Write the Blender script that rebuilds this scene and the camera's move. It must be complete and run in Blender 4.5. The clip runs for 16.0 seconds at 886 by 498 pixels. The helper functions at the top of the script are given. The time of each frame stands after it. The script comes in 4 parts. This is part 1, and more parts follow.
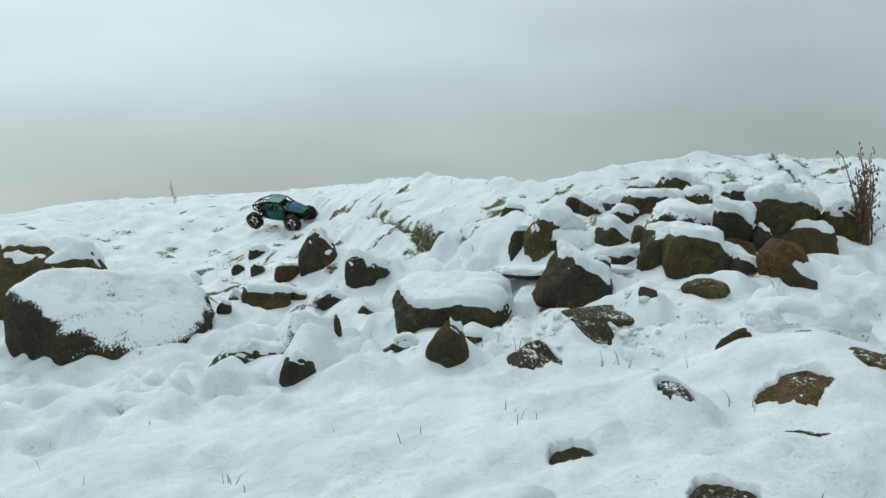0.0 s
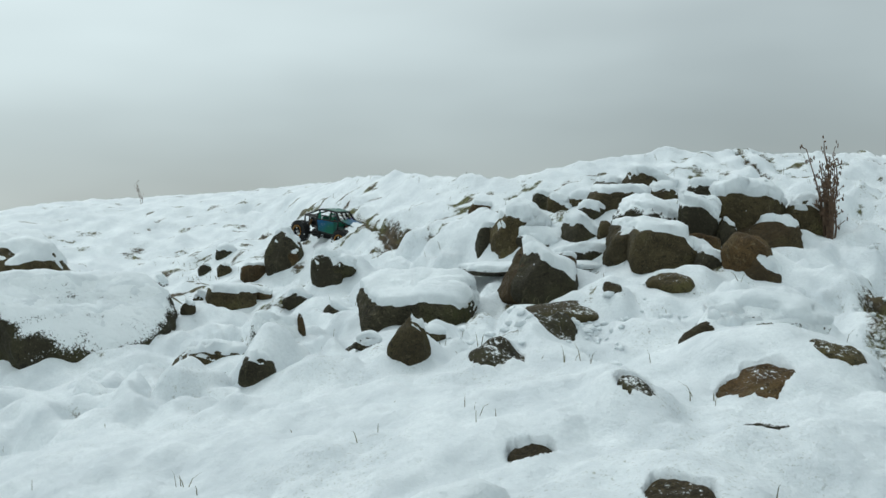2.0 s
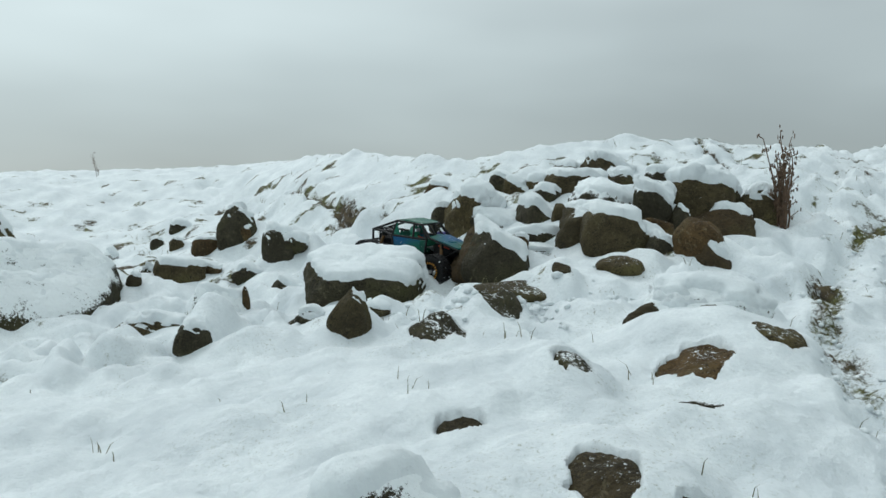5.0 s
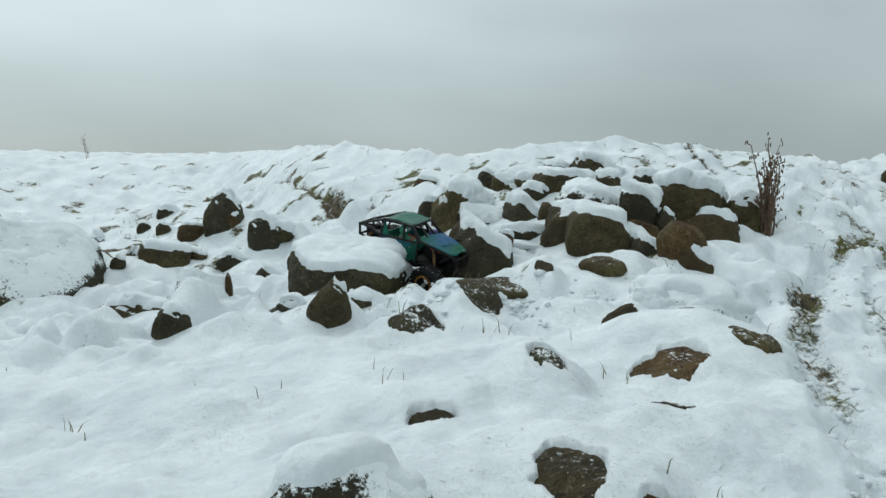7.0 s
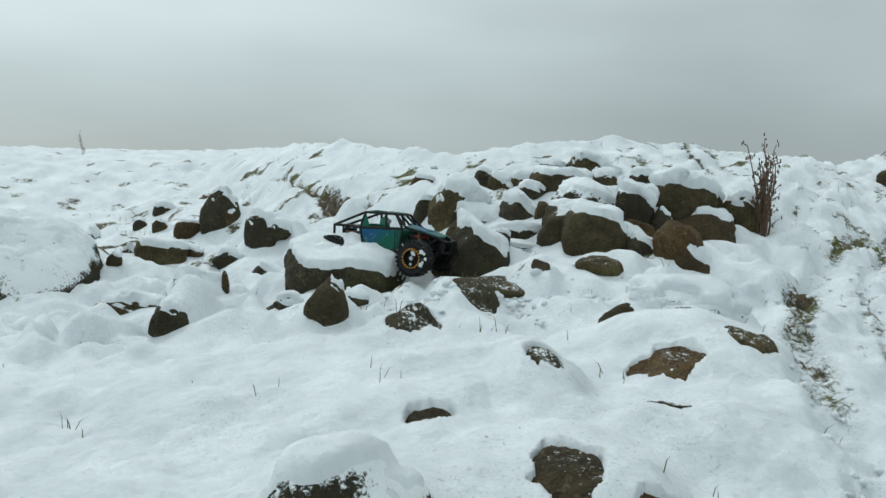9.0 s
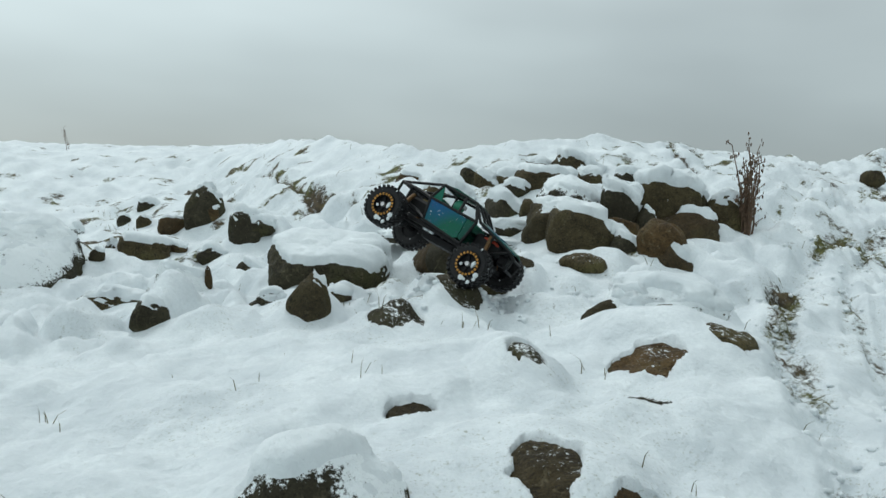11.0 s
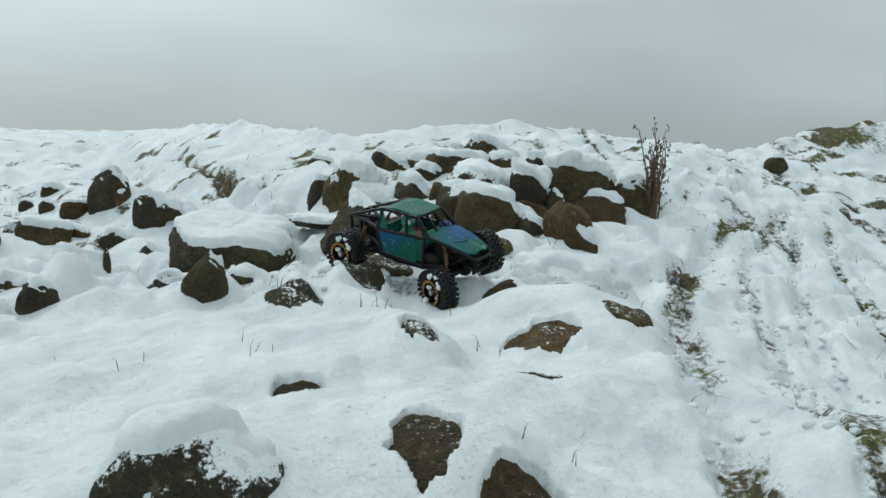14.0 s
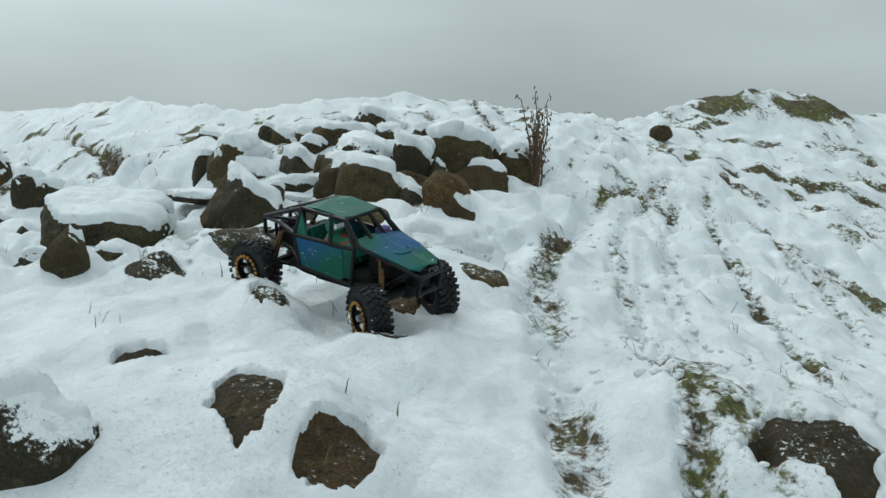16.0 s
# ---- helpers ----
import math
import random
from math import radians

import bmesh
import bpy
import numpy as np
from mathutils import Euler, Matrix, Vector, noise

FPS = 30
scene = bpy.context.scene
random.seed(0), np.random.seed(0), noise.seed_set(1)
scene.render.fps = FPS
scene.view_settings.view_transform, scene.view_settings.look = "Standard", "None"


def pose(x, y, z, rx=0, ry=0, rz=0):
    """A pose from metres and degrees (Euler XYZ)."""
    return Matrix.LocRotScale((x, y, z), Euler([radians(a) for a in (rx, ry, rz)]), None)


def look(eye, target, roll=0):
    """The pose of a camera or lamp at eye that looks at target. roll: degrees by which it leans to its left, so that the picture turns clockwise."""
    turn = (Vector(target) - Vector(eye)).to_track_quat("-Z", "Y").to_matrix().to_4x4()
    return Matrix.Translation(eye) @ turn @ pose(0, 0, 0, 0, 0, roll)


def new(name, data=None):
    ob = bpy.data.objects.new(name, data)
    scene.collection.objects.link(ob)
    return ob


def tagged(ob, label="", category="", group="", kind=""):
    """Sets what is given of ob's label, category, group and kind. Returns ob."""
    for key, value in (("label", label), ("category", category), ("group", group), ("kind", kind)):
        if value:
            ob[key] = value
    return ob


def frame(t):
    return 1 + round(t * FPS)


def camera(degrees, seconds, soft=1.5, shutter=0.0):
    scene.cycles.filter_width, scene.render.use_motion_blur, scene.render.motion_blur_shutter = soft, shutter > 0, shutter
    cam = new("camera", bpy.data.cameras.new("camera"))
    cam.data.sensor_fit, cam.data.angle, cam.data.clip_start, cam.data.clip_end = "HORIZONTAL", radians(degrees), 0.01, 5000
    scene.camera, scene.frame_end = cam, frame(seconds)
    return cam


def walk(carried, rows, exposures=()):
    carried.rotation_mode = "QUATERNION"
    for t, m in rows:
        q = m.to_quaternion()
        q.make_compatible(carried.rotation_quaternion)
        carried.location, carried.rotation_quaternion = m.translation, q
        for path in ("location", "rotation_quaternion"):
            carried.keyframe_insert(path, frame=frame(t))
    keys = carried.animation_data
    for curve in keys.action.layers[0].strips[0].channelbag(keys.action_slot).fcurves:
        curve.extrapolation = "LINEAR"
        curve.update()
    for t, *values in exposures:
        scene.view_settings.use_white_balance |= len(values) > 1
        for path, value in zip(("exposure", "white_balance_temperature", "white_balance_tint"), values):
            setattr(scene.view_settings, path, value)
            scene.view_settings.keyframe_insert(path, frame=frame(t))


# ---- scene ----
cam = camera(50.8, 16.0)
PATH = [
    (0, (0.0, 0.0, 0.7), (0.0, 1.999, 0.648), 0.0),
    (0.5, (0.003, 0.002, 0.699), (0.017, 2.001, 0.647), -0.3),
    (1, (0.011, 0.011, 0.706), (0.038, 2.01, 0.656), -0.7),
    (1.5, (0.029, 0.02, 0.694), (0.075, 2.019, 0.643), -0.6),
    (2, (0.037, 0.03, 0.69), (0.09, 2.029, 0.637), -0.5),
    (2.5, (0.042, 0.034, 0.688), (0.103, 2.032, 0.636), -0.3),
    (3, (0.065, 0.056, 0.682), (0.161, 2.053, 0.629), 0.0),
    (3.5, (0.084, 0.071, 0.652), (0.201, 2.067, 0.58), 1.0),
    (6, (0.108, 0.078, 0.645), (0.236, 2.072, 0.566), 1.8),
    (6.5, (0.118, 0.071, 0.641), (0.26, 2.064, 0.559), 3.5),
    (7, (0.117, 0.072, 0.642), (0.26, 2.065, 0.56), 3.6),
    (7.5, (0.113, 0.071, 0.646), (0.258, 2.064, 0.563), 3.5),
    (8, (0.112, 0.071, 0.646), (0.257, 2.064, 0.563), 3.5),
    (8.5, (0.109, 0.069, 0.648), (0.259, 2.062, 0.562), 3.7),
    (9, (0.112, 0.068, 0.643), (0.265, 2.06, 0.558), 3.9),
    (11.5, (0.132, 0.072, 0.633), (0.326, 2.061, 0.547), 4.4),
    (12, (0.145, 0.074, 0.627), (0.357, 2.061, 0.541), 4.5),
    (12.5, (0.156, 0.083, 0.627), (0.39, 2.067, 0.539), 4.4),
    (13, (0.162, 0.083, 0.624), (0.426, 2.063, 0.534), 4.4),
    (13.5, (0.175, 0.085, 0.619), (0.473, 2.061, 0.529), 4.4),
    (14, (0.19, 0.084, 0.613), (0.527, 2.053, 0.52), 4.4),
    (14.5, (0.215, 0.086, 0.608), (0.592, 2.048, 0.509), 4.2),
    (15, (0.255, 0.079, 0.605), (0.671, 2.032, 0.497), 3.8),
    (15.5, (0.292, 0.058, 0.599), (0.747, 2.002, 0.482), 3.5),
    (16, (0.328, 0.029, 0.596), (0.824, 1.962, 0.467), 3.1),
]
walk(cam, [(t, look(eye, target, roll)) for t, eye, target, roll in PATH])

# ---- world and light: a bright overcast sky ----
def build_world():
    w = bpy.data.worlds.new("sky")
    w.use_nodes = True
    scene.world = w
    n, l = w.node_tree.nodes, w.node_tree.links
    n.clear()
    out = n.new("ShaderNodeOutputWorld")
    bg = n.new("ShaderNodeBackground")
    bg.inputs["Strength"].default_value = SKY_STRENGTH
    tc = n.new("ShaderNodeTexCoord")
    sep = n.new("ShaderNodeSeparateXYZ")
    l.new(tc.outputs["Generated"], sep.inputs[0])
    ramp = n.new("ShaderNodeValToRGB")
    cr = ramp.color_ramp
    cr.interpolation = "B_SPLINE"
    cr.elements[0].position, cr.elements[0].color = 0.0, (0.39, 0.455, 0.464, 1)
    cr.elements[1].position, cr.elements[1].color = 1.0, (0.80, 0.92, 0.93, 1)
    for p, c in ((0.06, (0.35, 0.41, 0.42, 1)), (0.13, (0.455, 0.535, 0.543, 1)), (0.24, (0.563, 0.655, 0.662, 1)), (0.45, (0.66, 0.76, 0.77, 1))):
        e = cr.elements.new(p)
        e.color = c
    l.new(sep.outputs["Z"], ramp.inputs[0])
    # soft cloud banks, stretched along the horizon
    mp = n.new("ShaderNodeMapping")
    mp.inputs["Scale"].default_value = (1.2, 1.2, 4.0)
    mp.inputs["Location"].default_value = (0.35, 0.1, 0.2)
    l.new(tc.outputs["Generated"], mp.inputs[0])
    nz = n.new("ShaderNodeTexNoise")
    nz.inputs["Scale"].default_value, nz.inputs["Detail"].default_value = 1.8, 3.0
    nz.inputs["Roughness"].default_value = 0.42
    l.new(mp.outputs[0], nz.inputs["Vector"])
    mr = n.new("ShaderNodeMapRange")
    mr.inputs["From Min"].default_value, mr.inputs["From Max"].default_value = 0.3, 0.7
    mr.inputs["To Min"].default_value, mr.inputs["To Max"].default_value = 0.84, 1.16
    l.new(nz.outputs["Fac"], mr.inputs[0])
    # the bank to the west is thinner and brighter
    side = n.new("ShaderNodeMapRange")
    side.inputs["From Min"].default_value, side.inputs["From Max"].default_value = 0.25, -0.55
    side.inputs["To Min"].default_value, side.inputs["To Max"].default_value = 0.97, 1.36
    l.new(sep.outputs["X"], side.inputs[0])
    mul = n.new("ShaderNodeMath")
    mul.operation = "MULTIPLY"
    l.new(mr.outputs[0], mul.inputs[0])
    l.new(side.outputs[0], mul.inputs[1])
    vm = n.new("ShaderNodeVectorMath")
    vm.operation = "SCALE"
    l.new(ramp.outputs[0], vm.inputs[0])
    l.new(mul.outputs[0], vm.inputs["Scale"])
    sky = n.new("ShaderNodeTexSky")
    sky.sky_type = "NISHITA"
    sky.sun_disc = False
    sky.sun_elevation, sky.sun_rotation = radians(52), radians(-30)
    mix = n.new("ShaderNodeMixRGB")
    mix.inputs[0].default_value = 0.01
    l.new(vm.outputs[0], mix.inputs[1])
    l.new(sky.outputs[0], mix.inputs[2])
    l.new(mix.outputs[0], bg.inputs[0])
    l.new(bg.outputs[0], out.inputs[0])
    sun = new("sun", bpy.data.lights.new("sun", "SUN"))
    sun.data.energy, sun.data.angle, sun.data.color = SUN_STRENGTH, radians(26), (0.98, 1.0, 1.0)
    sun.matrix_world = look((-3.5, 9, 9), (0, 3, 0))


SKY_STRENGTH, SUN_STRENGTH = 0.90, 0.93
build_world()


# ---- materials ----
class Nodes:
    """A short way to write a node material."""

    def __init__(self, name):
        self.m = bpy.data.materials.new(name)
        self.m.use_nodes = True
        self.t = self.m.node_tree
        self.b = self.t.nodes["Principled BSDF"]
        self.tc = self.t.nodes.new("ShaderNodeTexCoord")

    def put(self, kind, **inputs):
        nd = self.t.nodes.new(kind)
        for k, v in inputs.items():
            self.wire(v, nd.inputs[k.replace("_", " ")])
        return nd

    def wire(self, v, socket):
        if isinstance(v, bpy.types.NodeSocket):
            self.t.links.new(v, socket)
        else:
            socket.default_value = v

    def noise(self, scale, detail=4.0, rough=0.55, coord="Object"):
        return self.put("ShaderNodeTexNoise", Vector=self.tc.outputs[coord], Scale=scale, Detail=detail, Roughness=rough).outputs["Fac"]

    def span(self, v, a, b, c=0.0, d=1.0):
        nd = self.put("ShaderNodeMapRange")
        nd.clamp = True
        for i, q in enumerate((v, a, b, c, d)):
            self.wire(q, nd.inputs[i])
        return nd.outputs[0]

    def math(self, op, a, b=0.0):
        nd = self.put("ShaderNodeMath")
        nd.operation = op
        self.wire(a, nd.inputs[0])
        self.wire(b, nd.inputs[1])
        return nd.outputs[0]

    def mix(self, f, a, b):
        nd = self.put("ShaderNodeMixRGB")
        for i, q in enumerate((f, a, b)):
            self.wire(q if not isinstance(q, tuple) else (*q, 1), nd.inputs[i])
        return nd.outputs[0]

    def bump(self, height, strength, dist, under=None):
        nd = self.put("ShaderNodeBump", Height=height, Strength=strength, Distance=dist)
        if under:
            self.wire(under, nd.inputs["Normal"])
        return nd.outputs[0]

    def attr(self, name):
        nd = self.put("ShaderNodeAttribute")
        nd.attribute_name = name
        return nd.outputs["Fac"]

    def done(self, colour, rough=0.6, metal=0.0, normal=None, **more):
        self.wire(colour if not isinstance(colour, tuple) else (*colour, 1), self.b.inputs["Base Color"])
        self.wire(rough, self.b.inputs["Roughness"])
        self.wire(metal, self.b.inputs["Metallic"])
        if normal:
            self.wire(normal, self.b.inputs["Normal"])
        for k, v in more.items():
            self.wire(v, self.b.inputs[k.replace("_", " ")])
        return self.m


SNOW = (0.885, 0.93, 0.945)


def snow_normal(k):
    a = k.bump(k.noise(38, 6, 0.66), 0.65, 0.017)
    return k.bump(k.noise(210, 5, 0.75), 0.6, 0.005, a)


def snow_material():
    k = Nodes("snow")
    tone = k.span(k.noise(9, 5, 0.6), 0.3, 0.75)
    return k.done(k.mix(tone, (0.66, 0.71, 0.735), SNOW), 0.65, normal=snow_normal(k), Specular_IOR_Level=0.25)


def ground_material():
    """Snow with thin spots, wet grass and peat where it is worn through."""
    k = Nodes("snowy_ground")
    tone = k.span(k.noise(7, 5, 0.6), 0.3, 0.75)
    snow = k.mix(k.math("MULTIPLY", tone, k.span(k.noise(120, 4, 0.7), 0.25, 0.6, 0.45, 1.0)), (0.62, 0.67, 0.70), SNOW)
    grass = k.mix(k.span(k.noise(55, 5, 0.7), 0.35, 0.65), (0.030, 0.031, 0.011), (0.15, 0.15, 0.052))
    earth = k.mix(k.span(k.noise(30, 4), 0.4, 0.6), (0.045, 0.035, 0.022), (0.10, 0.075, 0.045))
    bare = k.mix(k.span(k.noise(6, 3), 0.42, 0.6), grass, earth)
    ragged = k.math("ADD", k.attr("bare"), k.math("MULTIPLY", k.math("SUBTRACT", k.noise(40, 7, 0.68), 0.5), 1.15))
    ragged = k.math("ADD", ragged, k.math("MULTIPLY", k.math("SUBTRACT", k.noise(150, 3, 0.7), 0.5), 0.3))
    mask = k.span(ragged, 0.54, 0.72)
    # grains of ice and thin grass tips that stain the thin snow
    stain = k.math("MULTIPLY", k.span(k.noise(140, 3, 0.7), 0.56, 0.72), k.span(ragged, 0.05, 0.5))
    thin = k.mix(k.math("MULTIPLY", stain, 0.75), snow, (0.20, 0.21, 0.12))
    return k.done(k.mix(mask, thin, bare), k.span(mask, 0, 1, 0.65, 0.85), normal=snow_normal(k), Specular_IOR_Level=0.25)


def rock_material(name, dark, light, moss, dust):
    """Wet brown stone with lichen; a dusting of snow grains lies on what faces up."""
    k = Nodes(name)
    light = tuple(0.82 * c for c in light)
    rnd = k.put("ShaderNodeObjectInfo").outputs["Random"]
    base = k.mix(k.span(k.noise(16, 6, 0.65), 0.3, 0.7), dark, light)
    base = k.mix(k.math("MULTIPLY", k.span(k.noise(5, 4), 0.48, 0.62), 0.75), base, moss)
    base = k.mix(k.span(k.noise(60, 4, 0.7), 0.57, 0.70, 0, 0.6), base, (0.23, 0.20, 0.13))
    base = k.mix(k.span(k.noise(33, 5, 0.7), 0.56, 0.66, 0, 0.8), base, (dark[0] * 0.4, dark[1] * 0.4, dark[2] * 0.4))
    base = k.mix(k.span(k.noise(240, 3, 0.7), 0.52, 0.66, 0, 0.55), base, (light[0] * 1.5, light[1] * 1.5, light[2] * 1.4))
    base = k.mix(k.span(k.noise(170, 4, 0.75), 0.55, 0.63, 0, 0.75), base, (0.007, 0.006, 0.004))
    base = k.mix(k.span(rnd, 0, 1, 0, 0.6), base, (0.035, 0.031, 0.022))
    up = k.put("ShaderNodeSeparateXYZ", Vector=k.put("ShaderNodeNewGeometry").outputs["Normal"]).outputs["Z"]
    amount = k.math("ADD", k.span(up, 0.1, 0.95, 0, 0.55 if dust < 0.3 else 1.25), k.math("MULTIPLY", k.math("SUBTRACT", k.noise(110, 5, 0.75), 0.5), 1.6))
    amount = k.math("ADD", amount, k.math("MULTIPLY", k.math("SUBTRACT", k.noise(9, 3), 0.5), 0.9))
    edge = 0.62 - dust + (0.30 if dust > 0.3 else 0.0)
    grains = k.span(amount, edge, edge + 0.12)
    nrm = k.bump(k.noise(150, 4, 0.65), 0.7, 0.004, k.bump(k.noise(28, 6, 0.7), 1.0, 0.02))
    return k.done(k.mix(grains, base, SNOW), k.span(grains, 0, 1, 0.72, 0.7), normal=nrm, Specular_IOR_Level=0.12)


def plain_material(name, colour, rough, metal=0.0, spread=0.25, scale=60.0, bump=0.0, **more):
    k = Nodes(name)
    lo = tuple(c * (1 - spread) for c in colour)
    hi = tuple(min(1, c * (1 + spread)) for c in colour)
    nrm = k.bump(k.noise(scale * 2, 4, 0.6), bump, 0.002) if bump else None
    return k.done(k.mix(k.span(k.noise(scale, 4, 0.6), 0.3, 0.7), lo, hi), rough, metal, nrm, **more)


def paint_material(name, a, b, c, scale=9.0):
    """Glossy flip-flop paint fading from blue to green, with wet snow specks."""
    k = Nodes(name)
    col = k.mix(k.span(k.noise(scale, 1, 0.3), 0.36, 0.64), a, b)
    col = k.mix(k.span(k.noise(scale * 2.2, 1, 0.4, "Generated"), 0.62, 0.72, 0, 0.5), col, c)
    col = k.mix(k.span(k.noise(260, 4, 0.7), 0.64, 0.68, 0, 0.6), col, (0.008, 0.014, 0.014))
    spots = k.span(k.noise(120, 5, 0.75), 0.645, 0.68)
    return k.done(k.mix(spots, col, (0.78, 0.82, 0.84)), k.span(spots, 0, 1, 0.42, 0.7), k.span(spots, 0, 1, 0.2, 0.0), k.bump(k.noise(130, 4, 0.6), 0.12, 0.002), Specular_IOR_Level=0.18)


def tyre_material():
    k = Nodes("wet_rubber")
    col = k.mix(k.span(k.noise(90, 4, 0.6), 0.3, 0.7), (0.004, 0.004, 0.0045), (0.012, 0.012, 0.0125))
    snow = k.span(k.noise(70, 5, 0.7), 0.64, 0.70)
    return k.done(k.mix(snow, col, SNOW), k.span(snow, 0, 1, 0.55, 0.75), normal=k.bump(k.noise(400, 3), 0.3, 0.001), Specular_IOR_Level=0.25)


MAT = {
    "snow": snow_material(),
    "ground": ground_material(),
    "rock": rock_material("brown_rock", (0.020, 0.016, 0.008), (0.145, 0.112, 0.055), (0.11, 0.098, 0.040), -0.04),
    "wet": rock_material("wet_brown_rock", (0.016, 0.012, 0.006), (0.095, 0.070, 0.034), (0.075, 0.066, 0.026), -0.08),
    "rust": rock_material("rusty_rock", (0.028, 0.018, 0.009), (0.17, 0.105, 0.046), (0.12, 0.095, 0.040), -0.08),
    "grey": rock_material("grey_rock", (0.018, 0.016, 0.010), (0.095, 0.083, 0.052), (0.085, 0.082, 0.036), 0.03),
    "dusty": rock_material("dusted_rock", (0.024, 0.021, 0.013), (0.07, 0.062, 0.038), (0.075, 0.07, 0.03), 0.40),
    "plaster": rock_material("snow_plastered_rock", (0.024, 0.021, 0.013), (0.07, 0.062, 0.038), (0.075, 0.07, 0.03), 0.54),
    "coated": rock_material("snow_coated_rock", (0.024, 0.021, 0.013), (0.07, 0.062, 0.038), (0.075, 0.07, 0.03), 0.95),
    "turf": plain_material("turf", (0.05, 0.048, 0.018), 0.9, spread=0.6, scale=40, bump=0.8),
    "straw": plain_material("dry_stem", (0.10, 0.06, 0.035), 0.8, spread=0.4),
    "grass": plain_material("dead_grass", (0.13, 0.12, 0.06), 0.8, spread=0.4, scale=10),
    "paint": paint_material("teal_paint", (0.010, 0.080, 0.185), (0.008, 0.095, 0.060), (0.05, 0.055, 0.14)),
    "green": paint_material("green_paint", (0.008, 0.10, 0.065), (0.010, 0.07, 0.05), (0.02, 0.10, 0.14)),
    "tube": plain_material("black_nylon", (0.004, 0.0042, 0.0045), 0.42, Specular_IOR_Level=0.25),
    "under": plain_material("dark_plastic", (0.006, 0.006, 0.0065), 0.55, spread=0.5, Specular_IOR_Level=0.2),
    "tyre": tyre_material(),
    "gold": plain_material("gold_ring", (0.42, 0.20, 0.035), 0.4, 0.5),
    "steel": plain_material("bright_steel", (0.5, 0.5, 0.5), 0.35, 0.9),
    "copper": plain_material("bronze_shock", (0.10, 0.055, 0.022), 0.4, 0.7),
    "red": plain_material("red_cloth", (0.45, 0.06, 0.03), 0.7),
    "suit": plain_material("green_suit", (0.02, 0.20, 0.12), 0.6),
    "helmet": plain_material("blue_helmet", (0.03, 0.22, 0.28), 0.3),
    "visor": plain_material("silver_visor", (0.6, 0.63, 0.65), 0.2, 0.6),
    "purple": plain_material("purple_part", (0.07, 0.06, 0.22), 0.45),
}


# ---- mesh helpers ----
def part(name, bm, material, parent=None, label="", smooth=False):
    """Links a bmesh as one mesh object, under a thing or a part."""
    me = bpy.data.meshes.new(name)
    bmesh.ops.recalc_face_normals(bm, faces=bm.faces)
    bm.to_mesh(me)
    bm.free()
    me.materials.append(MAT[material])
    if smooth:
        me.polygons.foreach_set("use_smooth", [True] * len(me.polygons))
    ob = new(name, me)
    if parent:
        ob.parent = parent
    if label:
        ob["label"] = label
    return ob


def sheet(bm, corners, thick):
    """A flat plate of that thickness through the corners."""
    c = [Vector(p) for p in corners]
    nrm = (c[1] - c[0]).cross(c[2] - c[0]).normalized() * thick / 2
    a = [bm.verts.new(p + nrm) for p in c]
    b = [bm.verts.new(p - nrm) for p in c]
    bm.faces.new(a)
    bm.faces.new(b[::-1])
    for i in range(len(c)):
        j = (i + 1) % len(c)
        bm.faces.new((a[j], a[i], b[i], b[j]))


def tube(bm, points, r, sides=8):
    """A round bar along the points, each stretch capped."""
    pts = [Vector(p) for p in points]
    for a, b in zip(pts, pts[1:]):
        d = b - a
        m = Matrix.Translation((a + b) / 2) @ d.to_track_quat("Z", "Y").to_matrix().to_4x4()
        bmesh.ops.create_cone(bm, cap_ends=True, segments=sides, radius1=r, radius2=r, depth=d.length + r, matrix=m)


def box(bm, x, y, z, sx, sy, sz, turn=None):
    m = Matrix.Translation((x, y, z)) @ (turn or Matrix.Identity(4)) @ Matrix.Diagonal((sx, sy, sz, 1))
    r = bmesh.ops.create_cube(bm, size=1.0, matrix=m)
    es = {e for v in r["verts"] for e in v.link_edges}
    bmesh.ops.bevel(bm, geom=list(es), offset=min(sx, sy, sz) * 0.18, segments=1, affect="EDGES")


def ball(bm, x, y, z, sx, sy, sz, sub=2):
    bmesh.ops.create_icosphere(bm, subdivisions=sub, radius=0.5, matrix=Matrix.Translation((x, y, z)) @ Matrix.Diagonal((sx, sy, sz, 1)))


# ---- ground ----
LATTICE = np.random.RandomState(7).rand(256, 256)


def value_noise(x, y):
    xi, yi = np.floor(x).astype(int), np.floor(y).astype(int)
    fx, fy = x - xi, y - yi
    fx, fy = fx * fx * (3 - 2 * fx), fy * fy * (3 - 2 * fy)
    g = lambda a, b: LATTICE[a % 256, b % 256]
    return (g(xi, yi) * (1 - fx) + g(xi + 1, yi) * fx) * (1 - fy) + (g(xi, yi + 1) * (1 - fx) + g(xi + 1, yi + 1) * fx) * fy - 0.5


def fbm(x, y, scale, octaves=4):
    out, amp, f = 0.0, 1.0, 1.0 / scale
    for i in range(octaves):
        out = out + amp * value_noise(x * f + 17.3 * i, y * f + 5.1 * i)
        amp, f = amp * 0.5, f * 2.03
    return out


SLOPE = (0.0929, 0.0493, 0.0824)
SWELL = (
    (0.068, 0.010, -0.038, -0.199, -0.185, 0.007, 0.054),
    (0.010, -0.070, -0.038, 0.300, -0.048, -0.200, 0.040),
    (-0.085, 0.039, -0.095, -0.091, 0.063, -0.345, -0.281),
    (0.041, 0.003, -0.204, 0.156, 0.116, 0.395, -0.015),
    (0.118, -0.009, -0.415, 0.860, -0.137, 0.038, 0.388),
    (-0.015, 0.287, 0.106, 0.199, -0.131, -0.126, 0.106),
)


